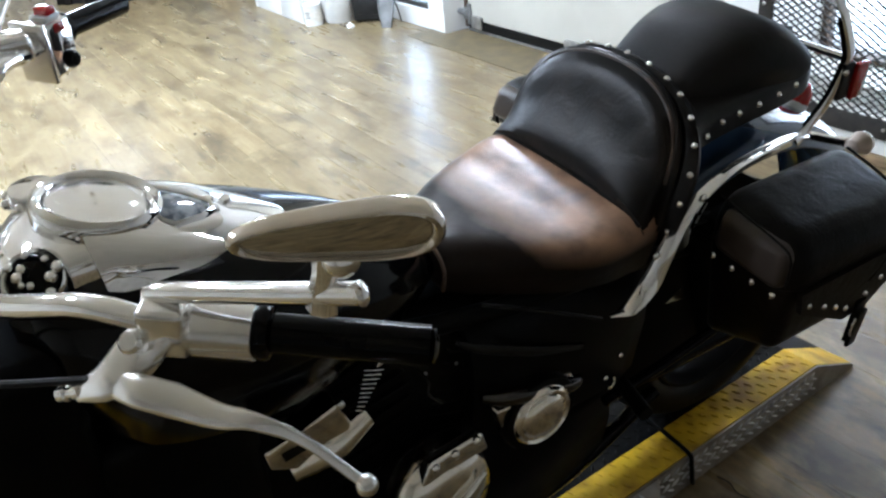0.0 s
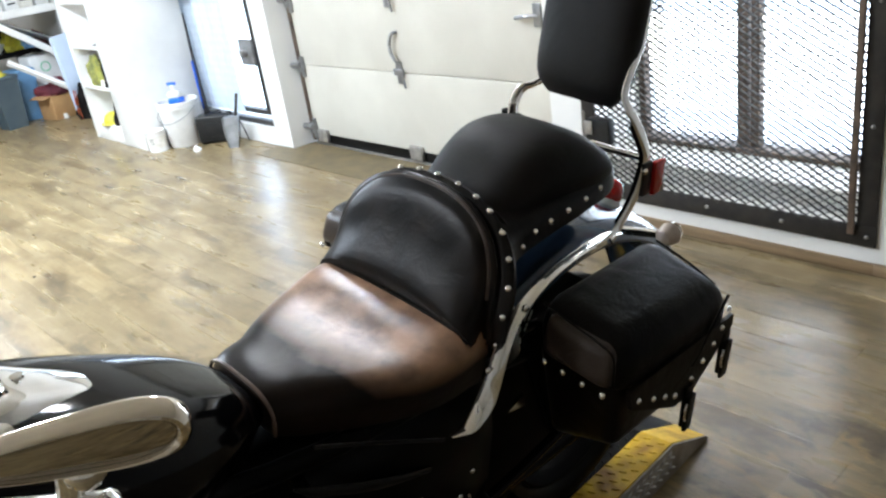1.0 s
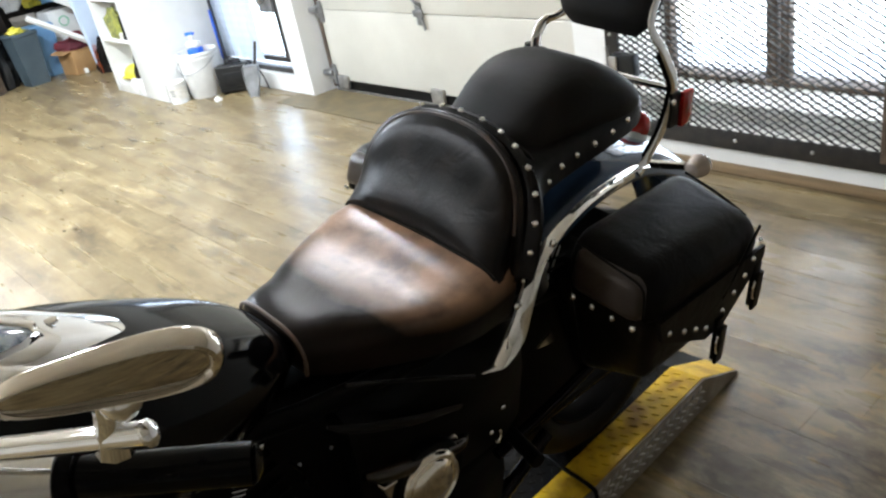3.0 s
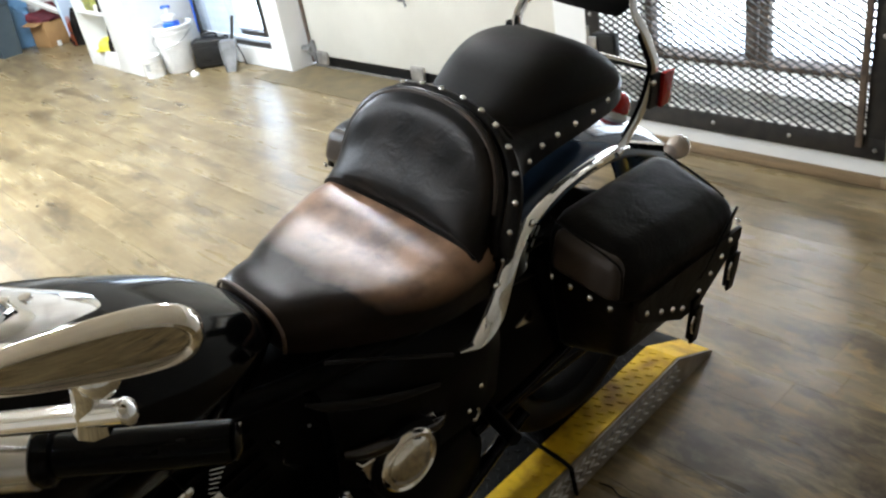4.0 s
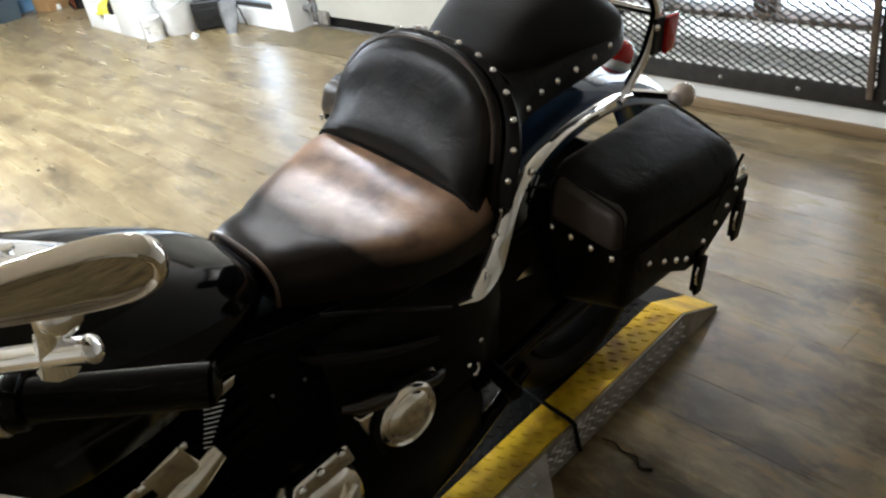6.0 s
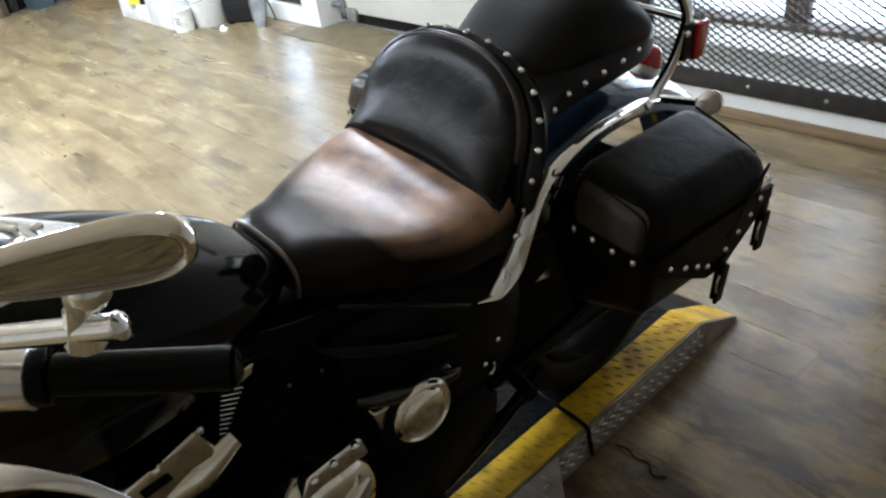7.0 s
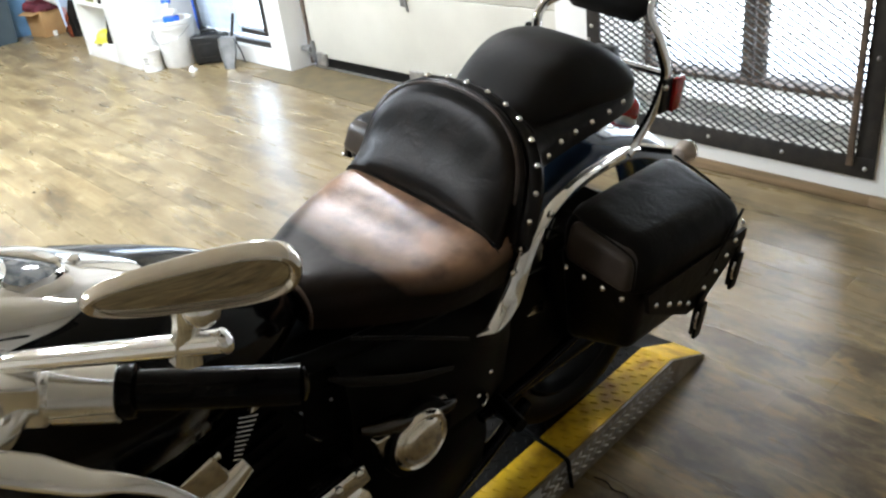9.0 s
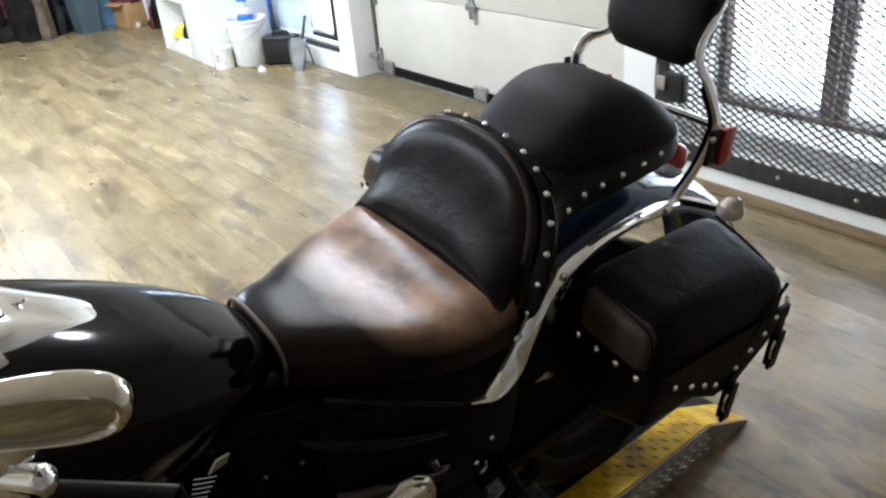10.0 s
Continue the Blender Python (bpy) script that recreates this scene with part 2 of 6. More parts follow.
def stained(m):
    """Grain lines, dark scuffs and dull patches that run on across the planks."""
    t = m.node_tree
    p = t.nodes["Principled BSDF"]
    col = p.inputs["Base Color"].links[0].from_socket
    geo = t.nodes.new("ShaderNodeNewGeometry")
    #        stretch, turn, scale, detail, low, high, amount, tint
    for stretch, turn, scale, detail, lo, hi, amount, tint in (
            ((1.0, 1.7, 1.0), 0, 3.1, 8, 0.49, 0.63, 0.66, (0.072, 0.045, 0.016, 1)),
            ((2.2, 34.0, 1.0), 0, 1.6, 5, 0.50, 0.72, 0.42, (0.110, 0.068, 0.024, 1)),
            ((1.0, 4.5, 1.0), 55, 1.7, 7, 0.54, 0.66, 0.66, (0.046, 0.031, 0.016, 1)),
            ((4.0, 6.0, 1.0), 0, 2.4, 6, 0.54, 0.70, 0.50, (0.34, 0.27, 0.16, 1))):
        mp, n, r, mix = t.nodes.new("ShaderNodeMapping"), t.nodes.new("ShaderNodeTexNoise"), t.nodes.new("ShaderNodeMapRange"), t.nodes.new("ShaderNodeMix")
        mp.inputs["Scale"].default_value, mp.inputs["Rotation"].default_value = stretch, (0, 0, radians(turn))
        n.inputs["Scale"].default_value, n.inputs["Detail"].default_value, n.inputs["Roughness"].default_value = scale, detail, 0.62
        r.inputs[1].default_value, r.inputs[2].default_value, r.inputs[4].default_value = lo, hi, amount
        mix.data_type, mix.inputs[7].default_value = "RGBA", tint
        t.links.new(geo.outputs["Position"], mp.inputs[0])
        t.links.new(mp.outputs[0], n.inputs["Vector"])
        t.links.new(n.outputs["Fac"], r.inputs[0])
        t.links.new(r.outputs[0], mix.inputs[0])
        t.links.new(col, mix.inputs[6])
        col = mix.outputs[2]
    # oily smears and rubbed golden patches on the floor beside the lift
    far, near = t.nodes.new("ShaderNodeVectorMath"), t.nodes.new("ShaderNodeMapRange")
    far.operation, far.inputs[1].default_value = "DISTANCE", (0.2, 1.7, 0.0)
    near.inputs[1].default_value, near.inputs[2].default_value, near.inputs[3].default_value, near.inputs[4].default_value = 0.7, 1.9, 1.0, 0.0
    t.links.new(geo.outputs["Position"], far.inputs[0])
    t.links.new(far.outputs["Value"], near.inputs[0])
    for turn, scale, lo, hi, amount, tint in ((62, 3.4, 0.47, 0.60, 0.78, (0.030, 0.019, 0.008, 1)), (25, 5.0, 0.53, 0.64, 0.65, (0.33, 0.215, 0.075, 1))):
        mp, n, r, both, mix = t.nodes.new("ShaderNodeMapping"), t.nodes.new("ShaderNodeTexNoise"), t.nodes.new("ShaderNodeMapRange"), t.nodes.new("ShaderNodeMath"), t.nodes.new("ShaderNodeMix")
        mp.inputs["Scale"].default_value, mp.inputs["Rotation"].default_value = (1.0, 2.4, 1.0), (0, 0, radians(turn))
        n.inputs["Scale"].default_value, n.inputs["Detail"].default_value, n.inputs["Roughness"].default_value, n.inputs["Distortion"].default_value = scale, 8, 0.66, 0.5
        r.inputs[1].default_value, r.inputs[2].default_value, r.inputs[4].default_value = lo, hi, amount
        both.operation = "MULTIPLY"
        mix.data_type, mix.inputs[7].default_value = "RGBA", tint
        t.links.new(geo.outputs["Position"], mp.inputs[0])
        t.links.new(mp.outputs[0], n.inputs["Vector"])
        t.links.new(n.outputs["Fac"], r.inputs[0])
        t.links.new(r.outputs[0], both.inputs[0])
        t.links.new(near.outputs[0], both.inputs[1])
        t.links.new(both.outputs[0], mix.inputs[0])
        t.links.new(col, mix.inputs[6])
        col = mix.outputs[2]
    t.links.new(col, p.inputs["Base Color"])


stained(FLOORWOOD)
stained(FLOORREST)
GROUT = mat("floor_joint", (0.12, 0.085, 0.04), 0.7, 0, (0.06, 0.05, 0.04), 10)
DARKWALL = mat("dull_wall_paint", (0.52, 0.49, 0.43), 0.6, 0, (0.43, 0.40, 0.345), 2)
WALL = mat("white_wall_paint", (0.74, 0.73, 0.70), 0.55, 0, (0.68, 0.67, 0.64), 2.5, bump=0.08, bump_scale=120)
WHITE = mat("white_gloss_paint", (0.82, 0.81, 0.78), 0.35, 0, (0.74, 0.73, 0.70), 4, bump=0.05)
DOORPAINT = mat("cream_door_panel", (0.53, 0.505, 0.435), 0.45, 0, (0.48, 0.455, 0.39), 3, bump=0.15, bump_scale=140)
CEILING = mat("ceiling_paint", (0.86, 0.85, 0.82), 0.7, 0, (0.80, 0.79, 0.76), 3)
MESHBLACK = mat("black_mesh_steel", (0.018, 0.017, 0.016), 0.5, 0.3, (0.035, 0.03, 0.026), 18)
RUSTY = mat("rusty_brown_steel", (0.15, 0.105, 0.072), 0.55, 0.2, (0.075, 0.055, 0.042), 16, bump=0.2)
FRAMEBLACK = mat("black_window_frame", (0.03, 0.028, 0.026), 0.4, 0.2, (0.05, 0.045, 0.04), 12)
GALV = mat("galvanised_steel", (0.55, 0.54, 0.52), 0.38, 0.9, (0.38, 0.37, 0.36), 24, rough_var=0.1)
BASEWOOD = mat("wood_baseboard", (0.26, 0.18, 0.10), 0.45, 0, (0.16, 0.11, 0.06), 4, 6, stretch=(1, 14, 14), bump=0.1)
CONCRETE = mat("dusty_threshold", (0.15, 0.115, 0.055), 0.55, 0, (0.10, 0.075, 0.038), 9, 7, bump=0.3)
PANE = glass("window_glass", (0.98, 1.0, 1.0))
OUTSIDE = glow("bright_outside", (0.84, 0.92, 1.0), 6.0)
DIFFUSER = glow("lamp_diffuser", (1.0, 0.985, 0.95), 92.0)
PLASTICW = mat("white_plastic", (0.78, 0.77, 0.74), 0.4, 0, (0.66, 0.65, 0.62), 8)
BLUE = mat("blue_plastic", (0.03, 0.14, 0.75), 0.35, 0, (0.02, 0.10, 0.6), 8)
BLUEBIN = mat("pale_blue_plastic", (0.20, 0.38, 0.62), 0.45, 0, (0.15, 0.30, 0.5), 6)
GREYBIN = mat("slate_grey_plastic", (0.07, 0.095, 0.11), 0.5, 0, (0.05, 0.07, 0.085), 6)
CARD = mat("brown_cardboard", (0.42, 0.25, 0.10), 0.75, 0, (0.34, 0.19, 0.075), 7)
HIVIS = mat("hi_vis_yellow", (0.70, 0.62, 0.03), 0.6, 0, (0.5, 0.45, 0.05), 12)
GREEN = mat("olive_cloth", (0.30, 0.29, 0.05), 0.8, 0, (0.12, 0.13, 0.04), 20)
DARKCLOTH = mat("dark_cloth", (0.006, 0.0055, 0.005), 0.8, 0, (0.018, 0.014, 0.011), 9, spec=0.1)
REDCLOTH = mat("maroon_cloth", (0.16, 0.02, 0.03), 0.8, 0, (0.08, 0.012, 0.02), 9)
CASE = mat("black_case_plastic", (0.008, 0.008, 0.008), 0.4, 0, (0.016, 0.0155, 0.015), 14, spec=0.3)
GREYMETAL = mat("grey_metal", (0.30, 0.30, 0.30), 0.4, 0.6, (0.2, 0.2, 0.2), 14)
SEATPLASTIC = mat("dark_grey_trim", (0.008, 0.008, 0.008), 0.3, 0, (0.015, 0.0145, 0.014), 9, rough_var=0.08, spec=0.14)
PAPER = mat("printed_paper", (0.75, 0.72, 0.66), 0.6, 0, (0.6, 0.57, 0.5), 30)
INK = mat("black_ink", (0.02, 0.02, 0.02), 0.6)


# ---- mesh helpers ----
def finish(name, bm, material, smooth=True):
    bmesh.ops.recalc_face_normals(bm, faces=bm.faces)
    me = bpy.data.meshes.new(name)
    bm.to_mesh(me)
    bm.free()
    me.materials.append(material)
    if smooth:
        me.polygons.foreach_set("use_smooth", [True] * len(me.polygons))
        me.set_sharp_from_angle(angle=radians(42))
    return me


def part(name, bm, material, parent=None, label="", smooth=True):
    ob = new(name, finish(name, bm, material, smooth))
    ob.parent = parent
    if label:
        tagged(ob, label=label)
    return ob


def thing(name, m, label, category, group="", kind=""):
    ob = new(name)
    ob.matrix_world = m
    ob.empty_display_size = 0.05
    return tagged(ob, label, category, group, kind)


def solid(name, bm, material, label, category="", group="", kind="", m=None, smooth=True):
    ob = part(name, bm, material, None, "", smooth)
    if m is not None:
        ob.matrix_world = m
    return tagged(ob, label, category, group, kind)


def box(lo, hi, bevel=0.0, seg=2, bm=None):
    own = bm is None
    bm = bmesh.new() if own else bm
    x0, y0, z0 = lo
    x1, y1, z1 = hi
    vs = [bm.verts.new(p) for p in ((x0, y0, z0), (x1, y0, z0), (x1, y1, z0), (x0, y1, z0), (x0, y0, z1), (x1, y0, z1), (x1, y1, z1), (x0, y1, z1))]
    fs = [bm.faces.new([vs[i] for i in f]) for f in ((3, 2, 1, 0), (4, 5, 6, 7), (0, 1, 5, 4), (1, 2, 6, 5), (2, 3, 7, 6), (3, 0, 4, 7))]
    if bevel:
        es = list({e for f in fs for e in f.edges})
        bmesh.ops.bevel(bm, geom=es, offset=bevel, segments=seg, affect="EDGES", profile=0.5)
    return bm


def loft(rings, bm=None, caps=True, loop=True):
    """A skin over rings of equally many points; loop closes each ring."""
    bm = bmesh.new() if bm is None else bm
    rows = [[bm.verts.new(p) for p in ring] for ring in rings]
    n = len(rows[0])
    for a, b in zip(rows, rows[1:]):
        for i in range(n if loop else n - 1):
            j = (i + 1) % n
            bm.faces.new((a[i], a[j], b[j], b[i]))
    if caps and loop:
        bm.faces.new(rows[0][::-1])
        bm.faces.new(rows[-1])
    return bm


def smooth_path(points, steps=6):
    """Catmull-Rom through the points."""
    p = [Vector(q) for q in points]
    p = [2 * p[0] - p[1]] + p + [2 * p[-1] - p[-2]]
    out = []
    for i in range(1, len(p) - 2):
        for k in range(steps):
            t = k / steps
            a, b, c, d = p[i - 1:i + 3]
            out.append(0.5 * (2 * b + (c - a) * t + (2 * a - 5 * b + 4 * c - d) * t * t + (3 * b - a - 3 * c + d) * t ** 3))
    out.append(p[-2])
    return out


def tube(points, radius, seg=12, steps=6, bm=None, flat=1.0, up=(0, 0, 1), smooth=True):
    """A round or flattened bar along a curve; radius may be a list, one for each given point."""
    path = smooth_path(points, steps) if smooth else [Vector(q) for q in points]
    if isinstance(radius, (int, float)):
        radius = [radius] * len(points)
    n = len(path)
    rings = []
    for i, q in enumerate(path):
        f = i / (n - 1) * (len(points) - 1)
        k = min(int(f), len(points) - 2)
        r = radius[k] + (radius[k + 1] - radius[k]) * (f - k)
        d = (path[min(i + 1, n - 1)] - path[max(i - 1, 0)]).normalized()
        side = d.cross(Vector(up))
        if side.length < 1e-4:
            side = d.cross(Vector((1, 0, 0)))
        side.normalize()
        top = side.cross(d)
        rings.append([q + (side * math.cos(a) * flat + top * math.sin(a)) * r for a in (2 * math.pi * j / seg for j in range(seg))])
    return loft(rings, bm)


def lathe(profile, seg=28, m=None, bm=None):
    """Turns (radius, height) pairs round z, then lays the result by m."""
    m = m or Matrix()
    rings = [[m @ Vector((max(r, 1e-5) * math.cos(a), max(r, 1e-5) * math.sin(a), h)) for a in (2 * math.pi * j / seg for j in range(seg))] for r, h in profile]
    return loft(rings, bm)


def arch(y, w, zt, zb, n=3.0, count=25, tuck=0.92):
    """A cross-section: up one flank, over the crown and down the other, closed along the bottom."""
    ring = []
    for i in range(count):
        a = math.pi * i / (count - 1)
        c, s = math.cos(a), math.sin(a)
        x = w * math.copysign(abs(c) ** (2 / n), c)
        z = zb + (zt - zb) * abs(s) ** (2 / n)
        x *= tuck + (1 - tuck) * min(1, (z - zb) / (zt - zb) * 2)
        ring.append(Vector((x, y, z)))
    return ring


def dense(stations, steps=4):
    """Smooths rows of numbers along their first column."""
    return [tuple(v) for v in smooth_rows(stations, steps)]


def smooth_rows(rows, steps):
    p = [np.array(r, float) for r in rows]
    p = [2 * p[0] - p[1]] + p + [2 * p[-1] - p[-2]]
    out = []
    for i in range(1, len(p) - 2):
        for k in range(steps):
            t = k / steps
            a, b, c, d = p[i - 1:i + 3]
            out.append(0.5 * (2 * b + (c - a) * t + (2 * a - 5 * b + 4 * c - d) * t * t + (3 * b - a - 3 * c + d) * t ** 3))
    out.append(p[-2])
    return out


def aim(at, way):
    """A pose at a point whose z axis looks along way."""
    return Matrix.Translation(at) @ Vector(way).to_track_quat("Z", "Y").to_matrix().to_4x4()


def ball(at, r, squash=1.0, seg=10, rings=6, way=(0, 0, 1), bm=None):
    prof = [(r * math.sin(math.pi * i / rings), -r * squash * math.cos(math.pi * i / rings)) for i in range(rings + 1)]
    return lathe(prof, seg, aim(at, way), bm)


def mound(half, z, seed, seg=18, rough=0.18, pw=0.7):
    """A lumpy heap on a support at height 0, half wide in x and y, z high."""
    rnd = random.Random(seed)
    off = Vector((rnd.random() * 90, rnd.random() * 90, 0))
    rings = []
    for k in range(8):
        f = k / 7
        r = math.cos(f * math.pi / 2) ** pw
        ring = []
        for j in range(seg):
            a = 2 * math.pi * j / seg
            q = Vector((math.cos(a) * r, math.sin(a) * r, f))
            w = 1 + rough * 2 * noise.noise(q * 2.2 + off)
            ring.append(Vector((q.x * half[0] * w + 1e-4 * math.cos(a), q.y * half[1] * w + 1e-4 * math.sin(a), z * f * (w if k else 1))))
        rings.append(ring)
    return loft(rings)


def hexa(low, high, bevel, seg=3, bm=None):
    """A six-sided solid over four low and four high corners, its edges rounded."""
    bm = bmesh.new() if bm is None else bm
    loft([low, high], bm)
    bmesh.ops.bevel(bm, geom=list(bm.edges), offset=bevel, segments=seg, affect="EDGES", profile=0.55)
    return bm


# ---- setting ----
WY = 3.29  # the window wall's inner face
EAST, WEST, SOUTH, TOP = 3.2, -11.2, -4.2, 2.9


def boxes(name, spans, material, label, bevel=0.0, kind="structure", category="wall"):
    bm = bmesh.new()
    for lo, hi in spans:
        box(lo, hi, bevel, 2, bm)
    return solid(name, bm, material, label, category, "", kind, smooth=bool(bevel))


slab = boxes("floor", [((WEST, SOUTH, -0.12), (EAST, 3.8, -0.0012))], GROUT, "grey-beige wood-look plank floor, scuffed and shiny", category="floor")
boxes("wall_north", [
    ((WEST, WY, 0), (-6.58, 3.62, TOP)),
    ((-6.58, WY, 0), (-5.285, 3.62, 0.13)), ((-6.58, WY, 2.15), (-5.285, 3.62, TOP)),
    ((-5.285, WY, 0), (-5.07, 3.62, TOP)),
    ((-5.07, WY, 2.3), (-2.49, 3.62, TOP)),
    ((-2.49, WY, 0), (-2.25, 3.95, TOP)),
    ((-2.25, WY, 0), (-0.96, 3.95, 0.19)), ((-2.25, WY, 2.1), (-0.96, 3.95, TOP)),
    ((-0.96, WY, 0), (EAST, 3.95, TOP))], WALL, "smooth white-painted wall with door and window openings")
boxes("wall_south", [((WEST, SOUTH - 0.2, 0), (EAST, SOUTH, TOP))], DARKWALL, "plain dull-painted wall")
boxes("wall_east", [((EAST, SOUTH, 0), (EAST + 0.2, 3.95, TOP))], DARKWALL, "plain dull-painted wall")
boxes("wall_west", [((WEST - 0.2, SOUTH, 0), (WEST, 3.62, TOP))], DARKWALL, "plain wall at the dim end of the workshop")
boxes("ceiling", [((WEST, SOUTH, TOP), (EAST, 3.95, TOP + 0.15))], CEILING, "plain pale ceiling", category="ceiling")
boxes("baseboard", [((-0.9, WY - 0.012, 0.0), (EAST, WY, 0.052)), ((-2.47, WY - 0.012, 0.0), (-0.9, WY, 0.05))], BASEWOOD, "brown wood baseboard along the white wall", 0.003, category="baseboard")
boxes("threshold", [((-5.27, 3.07, -0.003), (-2.5, 3.289, 0.004)), ((-5.05, 3.289, -0.003), (-2.5, 3.62, 0.004))], CONCRETE, "dusty brown threshold strip before the garage door", category="threshold")

# the back of the deep window: a pale ledge, a brown steel sash and bright daylight
boxes("window_ledge", [((-2.25, 3.40, 0.19), (-0.96, 3.93, 0.28))], WHITE, "white painted ledge in a deep window recess", 0.004, category="ledge")
win = thing("window_1", pose(0, 0, 0), "brown steel-framed window behind a black mesh guard", "window", kind="structure")
for x0, x1 in ((-2.25, -2.215), (-1.71, -1.655), (-1.64, -1.60), (-1.0, -0.96)):
    part("sash_post", box((x0, 3.70, 0.30), (x1, 3.76, 2.1), 0.004), RUSTY, win)
part("window_sill", box((-2.25, 3.66, 0.28), (-0.96, 3.78, 0.305), 0.004), RUSTY, win)
for x0, x1 in ((-2.215, -1.71), (-1.60, -1.0)):
    ob = part("pane", box((x0, 3.728, 0.305), (x1, 3.734, 2.1)), PANE, win, smooth=False)
    ob.visible_shadow = False
boxes("backdrop", [((-3.2, 4.5, -0.3), (0.2, 4.52, 3.0)), ((-8.0, 4.5, -0.3), (-4.6, 4.52, 3.0))], OUTSIDE, "overexposed daylight outside the windows", category="backdrop")


# the mesh guard on the window
guard = thing("window_guard", pose(0, 0, 0), "black expanded-metal security guard bolted over the window", "window guard")
gx0, gx1, gz0, gz1 = -2.285, -0.895, 0.118, 2.13
for lo, hi in (((gx0, WY - 0.014, gz0), (gx1, WY - 0.002, gz0 + 0.085)), ((gx0, WY - 0.014, gz1 - 0.085), (gx1, WY - 0.002, gz1)),
               ((gx0, WY - 0.014, gz0 + 0.085), (gx0 + 0.075, WY - 0.002, gz1 - 0.085)), ((gx1 - 0.075, WY - 0.014, gz0 + 0.085), (gx1, WY - 0.002, gz1 - 0.085))):
    part("guard_frame", box(lo, hi, 0.002), MESHBLACK, guard)
part("angle_iron", box((gx1 - 0.103, WY - 0.034, gz0 + 0.05), (gx1 - 0.078, WY - 0.020, gz1 - 0.05), 0.002), RUSTY, guard, "rust-brown angle iron")
bm = bmesh.new()
CW, CH, T = 0.052, 0.030, 0.0020  # one opening's width and height, half a strand
rows = int((gz1 - gz0 - 0.12) / CH)
cols = int((gx1 - gx0 - 0.12) / CW)
for r in range(rows):
    for c in range(cols):
        x = gx0 + 0.07 + (c + 0.5) * CW
        z = gz0 + 0.075 + (r + 0.5) * CH
        for sx in (-1, 1):
            for sz in (-1, 1):
                a, b = Vector((x + sx * CW / 2, 0, z)), Vector((x, 0, z + sz * CH / 2))
                d = (b - a).normalized()
                nrm = Vector((d.z, 0, -d.x)) * T * 0.58
                ya, yb = WY - 0.010 - 0.004 * sz, WY - 0.010 + 0.006 * sz
                v = [bm.verts.new((a.x - nrm.x, ya, a.z - nrm.z)), bm.verts.new((b.x - nrm.x, ya, b.z - nrm.z)), bm.verts.new((b.x + nrm.x, yb, b.z + nrm.z)), bm.verts.new((a.x + nrm.x, yb, a.z + nrm.z))]
                bm.faces.new(v)
mesh_ob = part("expanded_mesh", bm, MESHBLACK, guard, "diamond-shaped expanded steel mesh", smooth=False)
tagged(mesh_ob, kind="stuff")
solidify = mesh_ob.modifiers.new("thickness", "SOLIDIFY")
solidify.thickness = 0.003
bolt = finish("guard_bolt", lathe([(0, 0), (0.009, 0), (0.008, 0.004), (0.004, 0.007), (0, 0.008)], 10, aim((0, 0, 0), (0, -1, 0))), GALV)
for bx, bz in [(-2.075, 0.163), (-1.615, 0.163), (-1.27, 0.162), (-0.93, 0.158), (-0.93, 0.60), (-0.93, 1.05), (-0.93, 1.5), (-2.255, 0.6), (-2.255, 1.1)]:
    ob = new("bolt", bolt)
    ob.parent, ob.location = guard, (bx, WY - 0.014, bz)
lock = thing("lock_box", pose(-2.145, WY - 0.016, 0.40), "galvanised lock box clamped on the window guard's frame", "lock")
part("housing", box((-0.075, -0.05, 0.0), (0.055, 0.0, 0.125), 0.008), CASE, lock)
part("hasp", box((-0.095, -0.06, 0.05), (-0.035, -0.05, 0.115), 0.003), GALV, lock, "bright steel hasp")
part("pin", tube([(-0.085, -0.055, 0.03), (-0.085, -0.055, 0.16)], 0.008, 8, 1), GALV, lock)

# ---- garage door ----
gd = thing("garage_door", pose(0, 0, 0), "cream sectional garage door, closed, with black bottom seal", "garage door")
SEAMS = [0.085, 0.60, 1.075, 1.55, 2.03, 2.34]
for z0, z1 in zip(SEAMS, SEAMS[1:]):
    part("door_panel", box((-5.0, 3.46, z0), (-2.4, 3.51, z1 - 0.0035), 0.006, 3), DOORPAINT, gd)
part("bottom_seal", box((-5.0, 3.462, 0.016), (-2.4, 3.508, 0.083), 0.008), RUBBER, gd, "black rubber bottom seal")
part("bottom_rail", box((-5.0, 3.452, 0.004), (-2.4, 3.50, 0.016), 0.002), GALV, gd)
part("track", box((-5.055, 3.462, 0.02), (-5.028, 3.50, 2.3), 0.004), RUSTY, gd, "dark steel track")
for z in (0.14, 0.60, 1.06, 1.55, 2.0):
    bm = box((-5.03, 3.435, z - 0.055), (-4.95, 3.462, z + 0.03), 0.006)
    box((-4.99, 3.44, z - 0.09), (-4.955, 3.461, z + 0.06), 0.004, 2, bm)
    lathe([(0, -0.05), (0.022, -0.05), (0.022, 0.05), (0, 0.05)], 12, Matrix.Translation((-5.02, 3.43, z)) @ pose(0, 0, 0, 0, 90, 0), bm)
    part("roller_hinge", bm, GREYMETAL, gd)
for x, z in ((-3.86, 0.605), (-3.88, 1.078)):
    bm = box((x - 0.03, 3.446, z - 0.075), (x + 0.022, 3.461, z + 0.055), 0.004)
    box((x - 0.05, 3.436, z - 0.022), (x + 0.05, 3.449, z + 0.022), 0.008, 2, bm)
    tube([(x + 0.03, 3.44, z - 0.02), (x + 0.05, 3.438, z - 0.10)], 0.008, 8, 1, bm=bm)
    part("panel_hinge", bm, GREYMETAL, gd)
